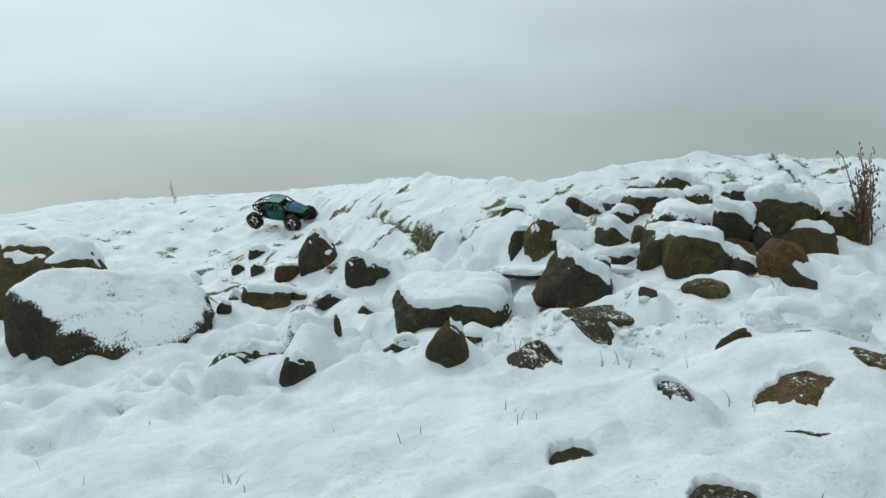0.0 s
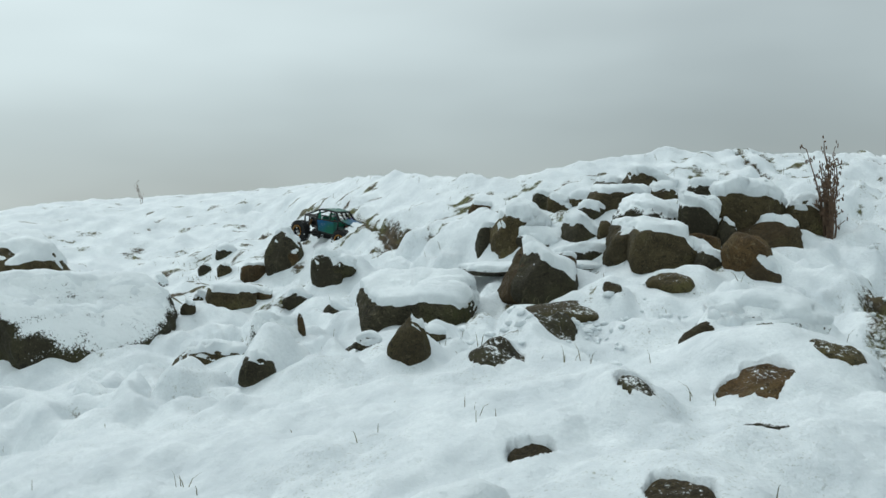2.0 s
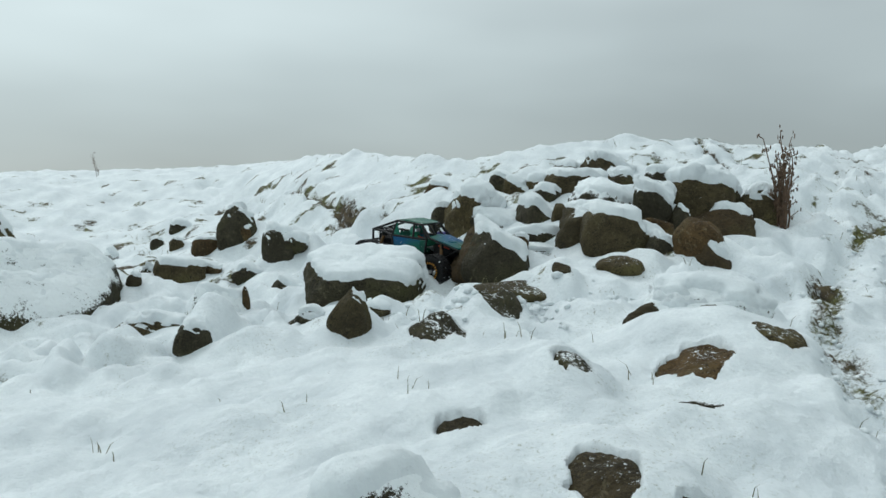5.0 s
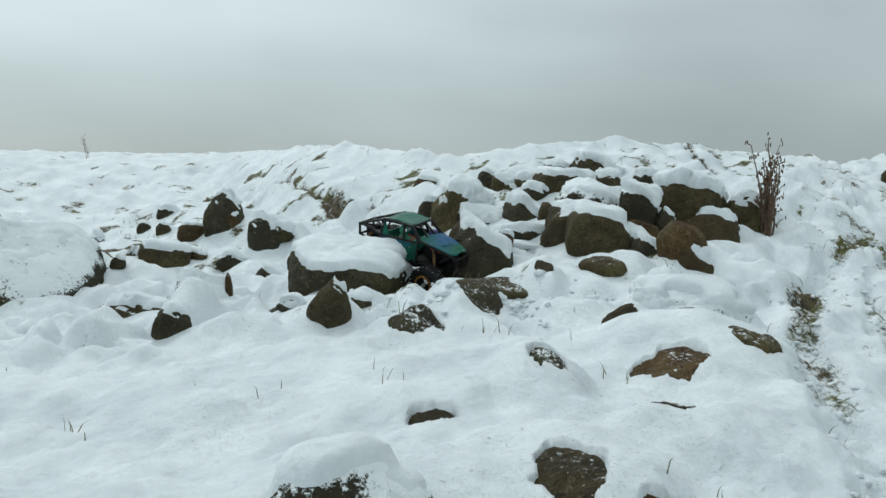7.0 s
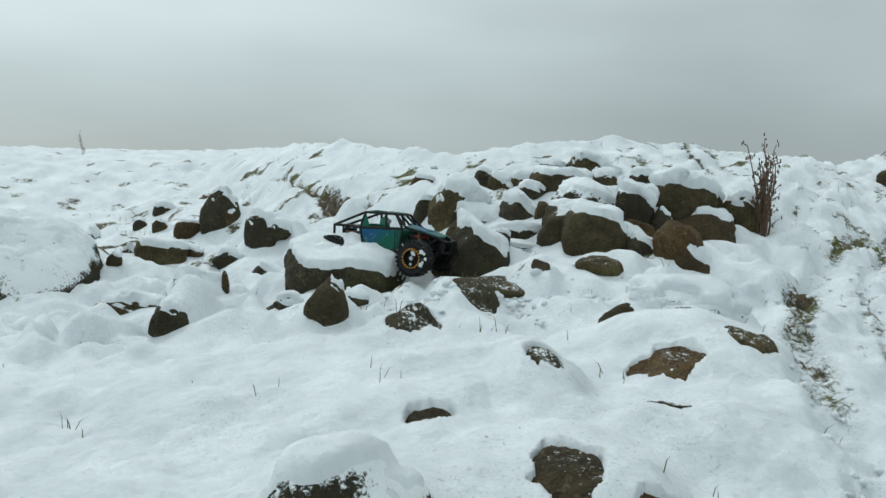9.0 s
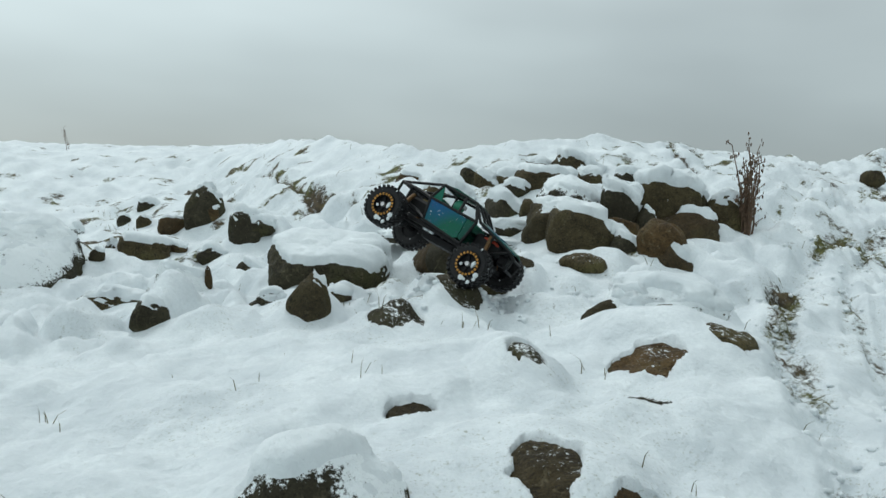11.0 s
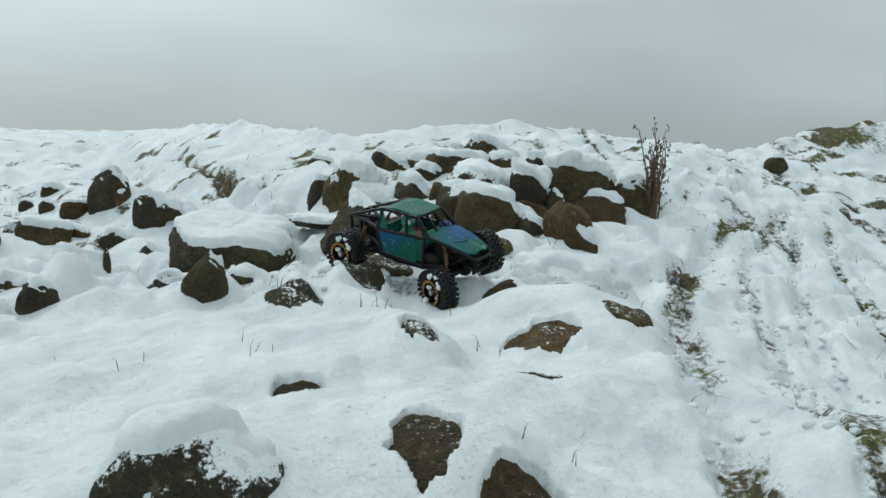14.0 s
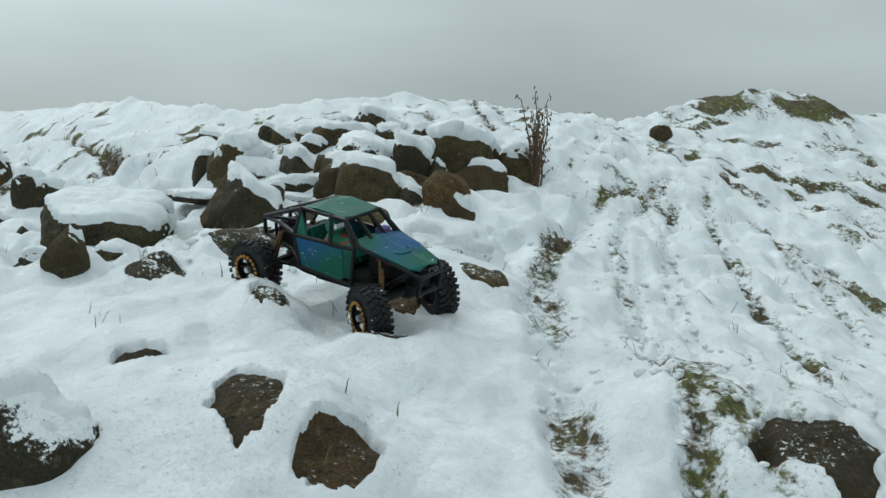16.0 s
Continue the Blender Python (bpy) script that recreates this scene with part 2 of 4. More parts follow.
def crest(x):
    """How far off the brow of the hill is."""
    return np.minimum(4.55 + 1.6 * np.maximum(0.6 - x, 0) ** 1.5 + 0.06 * np.maximum(x - 0.8, 0) ** 2, 8.5)


def hill(x, y):
    """The smooth slope: a tilted plane with broad swells, falling away past its brow."""
    x, y = np.asarray(x, float), np.asarray(y, float)
    past = np.maximum(y - crest(x), 0)
    cx, cy = np.clip(x, -4.5, 5.5), np.clip(np.minimum(y, crest(x)), -0.5, 9)
    z = SLOPE[0] + SLOPE[1] * cx + SLOPE[2] * cy
    for i, b in enumerate((0, 1.5, 3, 4.5, 6, 7.5)):
        for j, a in enumerate((-4, -2.5, -1, 0.5, 2, 3.5, 5)):
            z = z + SWELL[i][j] * np.exp(-((cx - a) ** 2 + (cy - b) ** 2) / 3.125)
    drop = np.minimum(past, 60) * 0.10 + np.maximum(-0.5 - y, 0).clip(0, 60) * 0.08
    return z - drop - np.clip(np.abs(x - 0.5) - 5.0, 0, 80) * 0.10


DIPS = [(0.58, 1.92, 0.36, -0.022), (0.56, 2.30, 0.13, 0.055), (0.56, 2.14, 0.12, 0.06), (0.60, 1.95, 0.12, 0.055), (0.62, 1.74, 0.11, 0.03), (0.33, 3.10, 0.13, 0.05)]    # a low hump, and hollows melted round the stones: x, y, radius, depth
HUMPS = []     # low swells over buried stones: x, y, radius, height
WINDOWS = []   # where the snow has melted off a buried stone: x, y, half width, half length
BANKS = []     # snow banked up behind the stones: x, y, radius, height
STILL = []     # where the stones keep the snow level: x, y, radius
TRACKS = []    # worn wheel ruts: points, width, depth, wear


def line_distance(x, y, pts):
    d = np.full(x.shape, 1e9)
    for (ax, ay), (bx, by) in zip(pts, pts[1:]):
        ux, uy = bx - ax, by - ay
        t = np.clip(((x - ax) * ux + (y - ay) * uy) / (ux * ux + uy * uy), 0, 1)
        d = np.minimum(d, np.hypot(x - ax - t * ux, y - ay - t * uy))
    return d


def terrain(x, y, melted=True):
    """Height and how bare the ground is, darkened pits and creases included; melted: with the windows over the buried
    stones.
    """
    z = hill(x, y)
    near = np.exp(-((x - 0.3) ** 2 + (y - 3) ** 2) / 60.0)
    bare = np.zeros_like(z)
    # pillowy snow with tussocks higher up
    fade = np.clip((crest(x) - y) / 0.9, 0.14, 1)
    calm = np.ones_like(z)
    for rx, ry, rr in STILL:
        calm = calm * (1 - 0.70 * np.exp(-((x - rx) ** 2 + (y - ry) ** 2) / (rr * rr)))
    side = np.clip((x - 0.80 - 0.36 * (y - 1.2)) / 0.22, 0, 1) * near
    z = z + (1 - 0.45 * side) * near * (0.045 * fade * fbm(x, y, 0.55, 2) + calm * (0.046 * fade * fbm(x + 9, y, 0.20, 2) + 0.018 * fbm(x, y + 4, 0.06, 3)))
    z = z + near * calm * 0.022 * (np.abs(fbm(x + 5, y + 3, 0.17, 2)) - 0.1)
    bare = bare + near * 0.9 * np.clip(fbm(x + 60, y + 20, 0.35, 4) - 0.02, 0, 0.35)
    mid = np.clip((y - 2.1) / 0.5, 0, 1) * np.clip((4.9 - y) / 0.6, 0, 1) * near
    z = z + (1 - 0.6 * side) * mid * calm * fade * (0.19 * (np.abs(fbm(x + 2, y, 0.20, 2)) - 0.12) + 0.085 * fbm(x, y + 8, 0.10, 2))
    bare = bare + mid * np.clip(fbm(x + 71, y + 2, 0.09, 2) - 0.34, 0, 1) * 4.0
    # darker along the creases between the pillows, through the same mask
    bare = bare + mid * 9.0 * np.clip(0.035 - np.abs(fbm(x + 2, y, 0.20, 2)), 0, 1) * np.clip(4 * fbm(x + 11, y + 5, 0.16, 2), 0, 6)
    up = np.clip((y - 3.4) / 1.0, 0, 1) * near
    tuft = np.clip(fbm(x * 0.7, y, 0.12, 2) - 0.08, 0, 1)
    z = z + up * calm * (0.05 * fade * tuft + 0.022 * fbm(x + 3, y * 0.7, 0.08, 2))
    # grass specks, and the shade of small pits painted in as bare spots
    bare = bare + up * np.clip(fbm(x * 0.6 + 31, y + 7, 0.07, 2) - 0.17, 0, 1) * 4.6
    # a broken bank of dark peat across the slope
    bank = line_distance(x, y, BANK) + 0.05 * fbm(x, y, 0.12, 2)
    along = np.exp(-(bank / 0.035) ** 2)
    bare = bare + 1.6 * along * np.clip(0.85 + 1.4 * fbm(x + 8, y, 0.10, 2), 0, 1)
    z = z + 0.05 * np.exp(-((bank - 0.05) / 0.07) ** 2) - 0.035 * along
    # the grassy knoll on the brow
    kx, ky = (x - KNOLL[0]) / KNOLL[2], (y - KNOLL[1]) / KNOLL[3]
    k = np.exp(-(kx ** 4 + ky ** 4))
    z = z + KNOLL[4] * k * (1 + 0.5 * fbm(x, y, 0.25, 3))
    grassy = 0.84 * np.clip(k * 2.2 - 0.2, 0, 1) * np.clip(0.9 + 1.0 * fbm(x + 3, y, 0.16, 3), 0, 1) * (ky < 0.8)
    # ruts
    wob = 0.05 * fbm(x, y, 0.3, 3)
    for pts, width, depth, wear in TRACKS:
        d = line_distance(x, y, pts) + wob * 0.6
        m = np.exp(-(np.maximum(d, 0) / width) ** 4)
        z = z - depth * m * (1 + 0.8 * fbm(x, y, 0.06, 2))
        z = z + (wear > 0) * m * 0.05 * np.clip(fbm(x + 90, y, 0.04, 2), 0, 1)
        bare = bare + wear * m * np.clip(0.75 + 1.5 * fbm(x + 5, y, 0.22, 3), 0, 1.2)
    # the trodden, lumpy side
    away = np.hypot(x - 2.24, y - 4.27)
    fan = np.arctan2(x - 2.24, 4.27 - y) * 2.2 + 0.03 * fbm(x, y, 0.5, 2)
    streak = fbm(fan + 3, away * 0.08, 0.10, 2)
    rut = np.clip(streak + 0.02, 0, 0.35)
    z = z + side * (0.026 * fbm(x * 1.3 + 2, y, 0.16, 3) + 0.012 * np.abs(fbm(x, y + 50, 0.09, 2)) + 0.010 * fbm(x, y + 80, 0.035, 2) - 0.050 * rut)
    worn = np.clip(0.35 + 1.9 * fbm(x * 1.2 + 40, y * 0.8, 0.25, 3), 0, 1.3)
    bare = bare + side * (3.4 * np.clip(rut - 0.05, 0, 0.3) * worn + 1.8 * np.clip(fbm(x * 1.2 + 40, y * 0.8, 0.22, 4) - 0.20, 0, 0.6))
    heap = np.zeros_like(z)
    for dx, dy, r, tall in BANKS:
        q = ((x - dx) ** 2 + (y - dy) ** 2) / (r * r)
        heap = np.maximum(heap, tall * np.exp(-q * q) * (q < 6))
    z = z + heap
    for dx, dy, r in MUD:
        bare = bare + 0.9 * np.exp(-((x - dx) ** 2 + (y - dy) ** 2) / (r * r)) * np.clip(0.7 + 1.4 * fbm(x + 7, y, 0.07, 3), 0, 1.3)
    for dx, dy, r, depth in DIPS:
        q = ((x - dx) ** 2 + (y - dy) ** 2) / (r * r)
        z = z - depth * np.exp(-q * q) * (q < 6)
    for dx, dy, r, tall in HUMPS:
        q = ((x - dx) ** 2 + (y - dy) ** 2) / (r * r)
        z = z + tall * np.exp(-q * q) * (q < 6)
    if melted:
        edge = 0.55 * fbm(x + 13, y, 0.06, 3) + 0.25 * fbm(x, y + 3, 0.018, 2)
        for dx, dy, rx, ry in WINDOWS:
            q = np.clip((1.08 - np.hypot((x - dx) / rx, (y - dy) / ry) - edge) / 0.16, 0, 1)
            z = z - 0.045 * q * q * (3 - 2 * q)
    bare = np.minimum(bare, 0.50 + 0.30 * np.clip(bare - 0.50, 0, 1))
    return z, np.maximum(bare, grassy)


def ground_height(x, y):
    return float(terrain(np.array([x], float), np.array([y], float))[0][0])


def build_ground():
    fine = np.radians(np.linspace(-38, 54, 620))
    rest = np.radians(np.linspace(54, 322, 60))[1:-1]
    ang = np.concatenate([fine, rest])
    rad = np.concatenate([np.geomspace(0.25, 1.0, 24)[:-1], np.geomspace(1.0, 10.0, 470), np.geomspace(10.0, 900.0, 40)[1:]])
    r, a = np.meshgrid(rad, ang, indexing="ij")
    x, y = r * np.sin(a), r * np.cos(a)
    z, bare = terrain(x, y)
    nr, na = r.shape
    co = np.concatenate([np.stack([x, y, z], -1).reshape(-1, 3), [[0, 0, float(z[0].mean())]]])
    i, j = np.meshgrid(np.arange(nr - 1), np.arange(na), indexing="ij")
    k = (j + 1) % na
    quads = np.stack([i * na + j, i * na + k, (i + 1) * na + k, (i + 1) * na + j], -1).reshape(-1, 4)[:, ::-1]
    fan = [(nr * na, int(q), int((q + 1) % na)) for q in range(na)]
    me = bpy.data.meshes.new("ground")
    me.from_pydata(co.tolist(), [], quads.tolist() + [t[::-1] for t in fan])
    at = me.attributes.new("bare", "FLOAT", "POINT")
    at.data.foreach_set("value", np.append(bare.ravel(), 0.0).astype(np.float32))
    me.polygons.foreach_set("use_smooth", [True] * len(me.polygons))
    me.materials.append(MAT["ground"])
    me.update()
    tagged(new("ground", me), "snow-covered hillside with worn grassy wheel ruts", "ground", kind="structure")


# ---- stones ----
def stone_points(shape, w, d, h, seed):
    """A sphere pressed softly against planes, so that it gets facets with worn, rounded edges."""
    rng = random.Random(seed * 13 + 5)
    bm = bmesh.new()
    bmesh.ops.create_icosphere(bm, subdivisions=5 if max(w, h) > 0.25 else 4 if max(w, h) > 0.06 else 3, radius=1.0)
    sets = {
        "block": (((1, 0, 0.1), 0.72), ((-1, 0, 0.1), 0.72), ((0, 1, 0), 0.72), ((0, -1, 0.15), 0.68), ((0.15, -0.1, 1), 0.68), ((0, 0, -1), 0.7)),
        "slab": (((0, 0.5, 1), 0.45), ((0, -0.5, -1), 0.45), ((1, 0, 0), 0.85), ((-1, 0, 0), 0.85)),
        "fin": (((0.4, -0.4, 0.5), 0.55), ((-1, 0, 0), 0.6), ((1, 0, 0.3), 0.6), ((0, -1, 0.2), 0.6)),
        "wedge": (((-0.80, -0.35, 0.42), 0.60), ((0.62, -0.2, 0.80), 0.56), ((-0.1, -0.98, 0.12), 0.66), ((0, 0.9, 0.4), 0.66), ((0, 0, -1), 0.7)),
        "slope": (((0.12, -0.66, 0.75), 0.36), ((-0.85, -0.5, -0.05), 0.72), ((1, -0.2, 0.25), 0.82), ((0, 0.4, 1), 0.60), ((0, 0, -1), 0.7), ((0, -1, -0.3), 0.74)),
        "drum": (((0.02, -0.42, 0.9), 0.54), ((0, -1, -0.35), 0.78), ((1, -0.15, 0), 0.86), ((-1, -0.2, 0.1), 0.88), ((0, 0, -1), 0.7)),
        "flat": (((0.05, -0.5, 0.85), 0.5), ((0, -1, 0.1), 0.7), ((0, 0, -1), 0.7)),
        "round": (((0, 0, -1), 0.8),),
    }[shape]
    planes = [((Vector(ax).normalized() + Vector([rng.uniform(-0.14, 0.14) for _ in range(3)])).normalized(), q * rng.uniform(0.95, 1.06)) for ax, q in sets]
    for _ in range(6):
        planes.append((Vector([rng.gauss(0, 1) for _ in range(3)]).normalized(), rng.uniform(0.78, 1.0)))
    off = Vector((seed * 7.7, seed * 3.1, seed * 1.3))
    p_soft = 9.0
    for v in bm.verts:
        p = v.co.normalized()
        s = (1 / 1.02) ** p_soft
        for n, q in planes:
            c = p.dot(n) / q
            if c > 0.2:
                s += c ** p_soft
        r = s ** (-1 / p_soft)
        r *= 1 + 0.15 * noise.noise(p * 1.5 + off) + 0.06 * noise.noise(p * 3.9 + off) + 0.03 * noise.noise(p * 9 + off) + 0.012 * noise.noise(p * 22 + off)
        v.co = p * r
    lo = [min(v.co[i] for v in bm.verts) for i in range(3)]
    hi = [max(v.co[i] for v in bm.verts) for i in range(3)]
    for v in bm.verts:
        for i, s in enumerate((w, d, h)):
            v.co[i] = ((v.co[i] - lo[i]) / (hi[i] - lo[i]) - (0.5 if i < 2 else 0.0)) * s
    bm.normal_update()
    return bm


LOOKS = {
    "block": "angular brown boulder half buried in snow",
    "wedge": "wedge-shaped brown rock with one snowy side",
    "round": "rounded brown rock under a cap of snow",
    "slope": "large tilted slab of rock dusted all over with snow",
    "drum": "broad lichened boulder with a thick snow cap",
    "slab": "thin slanting stone slab edged with snow",
    "fin": "upright narrow stone plastered with snow",
    "flat": "low dark stone showing through the snow",
}


WIND = Vector((0.34, -0.02, 0.94)).normalized()    # the side on which the snow has settled


def rock(name, x, y, z, w, d, h, yaw, seed, shape="round", snow=0.5, mat="", thick=0.0, drift=0.11, lee=1):
    """A stone with its bottom at z, and the snow that lies on it."""
    bm = stone_points(shape, w, d, h - (thick or 0.008) * snow, seed)
    turn = Euler((0, 0, radians(yaw))).to_matrix()
    wind = Vector((WIND.x * lee, WIND.y, WIND.z))
    for v in bm.verts:
        v.co = turn @ v.co
    bm.normal_update()
    kind = mat or ("dusty" if snow > 0.8 else ("rock", "grey", "rock", "rust")[seed % 4])
    small = min(w, d, h)
    cap = None
    if snow > 0.12:
        cap = bm.copy()
        t = thick or min(0.022, 0.10 * small + 0.006)
        off = Vector((seed * 2.3, seed, 0))
        limit = 0.81 - 0.66 * snow
        zmax = max(v.co.z for v in cap.verts)
        new_co = []
        for v in cap.verts:
            n = v.normal
            m = n.dot(wind) + 0.22 * noise.noise(v.co * 16 + off) + 0.16 * noise.noise(v.co * 45 + off) + 0.08 * noise.noise(v.co * 130 + off) + 0.45 * (v.co.z / max(zmax, 1e-4) - 0.75)
            s = min(1, max(0, (m - limit) / 0.42))
            s = s * s * (3 - 2 * s)
            lump = 1 + 0.45 * noise.noise(v.co * 12 + off) + 0.2 * noise.noise(v.co * 40 + off)
            new_co.append(v.co + Vector((0, 0, 1)) * t * 0.6 * s * lump + n * (0.6 * t * s * lump - 0.5 * t * (1 - s)))
        for v, c in zip(cap.verts, new_co):
            v.co = c
    ob = part(name, bm, kind, smooth=True)
    if h < 0.13 or shape == "flat":
        z += ground_height(x, y) - float(hill(x, y))
    ob.location = (x, y, z)
    tagged(ob, LOOKS[shape], "rock", "boulders on the snowy slope")
    if cap:
        part("snow_cap", cap, "snow", ob, "white snow lying on the stone", smooth=True)
    STILL.append((x, y - 0.3 * d, 0.55 * max(w, d) + 0.03))
    # snow is banked up behind every stone, to the top of the low ones, and melted away before it
    wide = max(w, d)
    low = shape == "flat"
    brow = float(crest(x)) - y
    bank = 0.30 if low else (0.28 if brow > 0.7 else 0.08)
    if drift < 0.11:
        bank = drift
    BANKS.append((x, y + 0.55 * d, (1.2 if low else 0.75) * wide, bank * h))
    return ob


def buried_stone(x, y, wide, long, tall, seed, mat, label="wet dark stone showing through a melted hole in the snow", drop=0.012):
    """A stone under a low swell of snow, seen through the ragged hole melted over it."""
    r = 1.15 * max(wide, 2 * long) + 0.02
    if tall:
        HUMPS.append((x, y + 0.5 * r, r, tall))
    WINDOWS.append((x, y, wide / 2, long))
    BURIED.append((x, y, wide / 2, long, seed, mat, label, drop))


BURIED = []


def build_buried():
    for x, y, rx, ry, seed, mat, label, drop in BURIED:
        bm = bmesh.new()
        rings, n, off = 18, 40, Vector((seed * 3.7, seed * 1.9, 0))
        qs = np.array([[(1.5 * rx * (i + 1) / rings * math.cos(6.28319 * j / n), 1.5 * ry * (i + 1) / rings * math.sin(6.28319 * j / n)) for j in range(n)] for i in range(rings)])
        top = terrain(x + qs[..., 0], y + qs[..., 1], False)[0]
        mid = bm.verts.new((0, 0, float(top[0].mean()) - drop))
        size = min(rx, ry * 2)
        loops = []
        for i in range(rings):
            loop = []
            for j in range(n):
                u, v = qs[i, j]
                p = Vector((u, v, 0))
                z = top[i, j] - drop + 0.10 * size * noise.noise(p * 1.2 / size + off) + 0.05 * size * abs(noise.noise(p * 3.5 / size + off)) + 0.0022 * noise.noise(p * 160 + off)
                q = (i + 1) / rings
                loop.append(bm.verts.new((u, v, z - 0.06 * max(0, q - 0.72) ** 2 / 0.078)))
            loops.append(loop)
        low = bm.verts.new((0, 0, mid.co.z - 0.12))
        for j in range(n):
            k = (j + 1) % n
            bm.faces.new((mid, loops[0][j], loops[0][k]))
            bm.faces.new((low, loops[-1][k], loops[-1][j]))
            for a, b in zip(loops, loops[1:]):
                bm.faces.new((a[j], b[j], b[k], a[k]))
        ob = part("stone", bm, mat, smooth=True)
        ob.location = (x, y, 0)
        tagged(ob, label, "rock", "boulders on the snowy slope")


# ---- ruts, knoll and peat bank ----
TRACKS += [
    ([(-1.1, 6.7), (-0.95, 6.25), (-0.66, 5.65), (-0.28, 4.85), (0.05, 4.0), (0.24, 3.45)], 0.19, 0.05, 0.0),
    ([(1.99, 3.55), (1.67, 3.18), (1.44, 2.82), (1.2, 2.34), (1.03, 1.89), (0.95, 1.58), (0.88, 1.34), (0.83, 1.15)], 0.05, 0.03, 1.1),
    ([(2.28, 3.76), (1.81, 3.14), (1.58, 2.75), (1.38, 2.21), (1.17, 1.66), (1.1, 1.4), (1.01, 1.16)], 0.028, 0.025, 0.6),
    ([(2.44, 3.7), (2.22, 3.26), (1.97, 2.64), (1.68, 1.94), (1.6, 1.64), (1.55, 1.46)], 0.028, 0.022, 0.75),
    ([(2.2, 3.51), (1.9, 3.02), (1.55, 2.3), (1.3, 1.64), (1.19, 1.33), (1.11, 1.17)], 0.022, 0.02, 0.5),
    ([(2.53, 3.48), (2.41, 3.01), (2.24, 2.52), (2.06, 2.07)], 0.028, 0.02, 0.6),
    ([(2.85, 4.01), (3.1, 3.91), (3.46, 3.82)], 0.035, 0.015, 0.6),
    ([(1.61, 4.59), (1.58, 4.34), (1.61, 4.14)], 0.02, 0.03, 0.9),
    ([(1.69, 4.53), (1.69, 4.28), (1.7, 4.12)], 0.015, 0.02, 0.7),
]
KNOLL = (3.44, 5.10, 0.64, 0.45, 0.18)
BANK = [(-0.45, 5.4), (-0.3, 5.03), (-0.14, 4.64), (-0.01, 4.34)]
MUD = [(0.18, 3.56, 0.1), (0.3, 3.1, 0.12), (0.28, 2.51, 0.1), (0.39, 3.15, 0.08), (0.53, 3.08, 0.08), (0.22, 2.98, 0.1), (1.69, 1.78, 0.1), (1.45, 1.82, 0.07), (1.33, 1.37, 0.07), (1.61, 2.21, 0.07), (2.58, 2.79, 0.12), (1.07, 1.39, 0.06), (1.48, 1.44, 0.07)]    # where the stones were stirred up: x, y, radius


# ---- the rock pile and scattered stones ----
rock('slab', -1.332, 3.800, 0.041, 0.835, 0.551, 0.486, 27, 1, shape='slope', snow=0.2, mat='plaster', drift=.12, thick=0.006)
rock('boulder', -2.046, 4.763, -0.017, 0.803, 0.578, 0.669, 21, 2, shape='round', snow=0.35, mat='rock')
rock('stone', -2.655, 6.262, 0.526, 0.281, 0.222, 0.120, 25, 3, snow=0.6)
rock('stone', -0.618, 4.616, 0.395, 0.198, 0.135, 0.275, 14, 4, shape='round', snow=0.4, mat='grey', lee=1)
rock('stone', -1.205, 5.484, 0.380, 0.080, 0.064, 0.080, 23, 5, snow=.3)
rock('stone', -1.048, 5.272, 0.378, 0.086, 0.069, 0.097, 4, 6, snow=.3)
rock('stone', -0.773, 4.649, 0.335, 0.136, 0.081, 0.120, 7, 7, shape='slab', snow=.45)
rock('stone', -1.449, 5.437, 0.299, 0.086, 0.068, 0.099, 16, 8, snow=0.8, mat='coated', thick=0.01)
rock('stone', -0.977, 4.346, 0.200, 0.088, 0.042, 0.181, 18, 9, shape='round', snow=0.3, thick=0.03)
rock('stone', -0.789, 4.173, 0.251, 0.231, 0.131, 0.121, 21, 10, shape='block', snow=0.4)
rock('stone', -0.671, 4.249, 0.304, 0.098, 0.078, 0.062, 1, 11, snow=.5)
rock('stone', -0.938, 3.990, 0.188, 0.066, 0.052, 0.064, 10, 12, snow=.3)
rock('stone', -0.445, 3.203, 0.200, 0.213, 0.128, 0.203, 9, 13, shape='slope', snow=0.55, mat='coated', thick=0.006)
rock('stone', -0.635, 3.078, 0.172, 0.278, 0.167, 0.133, 17, 14, shape='round', snow=0.35)
rock('stone', -0.385, 2.458, 0.222, 0.101, 0.059, 0.098, 18, 15, snow=.25, mat='grey')
rock('stone', -0.357, 4.085, 0.338, 0.149, 0.103, 0.245, -3, 16, shape='slope', snow=.95)
rock('stone', -0.283, 3.717, 0.322, 0.151, 0.120, 0.102, 0, 17, shape='wedge', snow=.5)
rock('boulder', 0.030, 3.120, 0.286, 0.406, 0.293, 0.258, 1, 18, shape='drum', snow=.97, thick=.020, drift=.04, mat='grey')
rock('stone', 0.011, 2.384, 0.292, 0.112, 0.083, 0.166, 4, 19, shape='round', snow=0.15, mat='rock')
rock('stone', 0.075, 2.707, 0.324, 0.081, 0.064, 0.051, 7, 20, snow=.6)
rock('slab', 0.495, 3.501, 0.477, 0.659, 0.378, 0.064, -9, 23, shape='slab', snow=1)
rock('slab', 0.470, 2.826, 0.375, 0.239, 0.186, 0.069, -6, 24, shape='flat', snow=.11)
rock('boulder', 0.463, 3.178, 0.397, 0.236, 0.184, 0.209, -1, 25, shape='wedge', snow=.5)
rock('stone', 0.817, 2.887, 0.422, 0.147, 0.116, 0.076, -26, 26, shape='flat', snow=.11)
rock('boulder', 1.121, 2.949, 0.443, 0.158, 0.124, 0.156, -26, 27, shape='wedge', snow=.25)
rock('boulder', 0.862, 3.183, 0.453, 0.240, 0.176, 0.225, -17, 28, shape='block', snow=0.4)
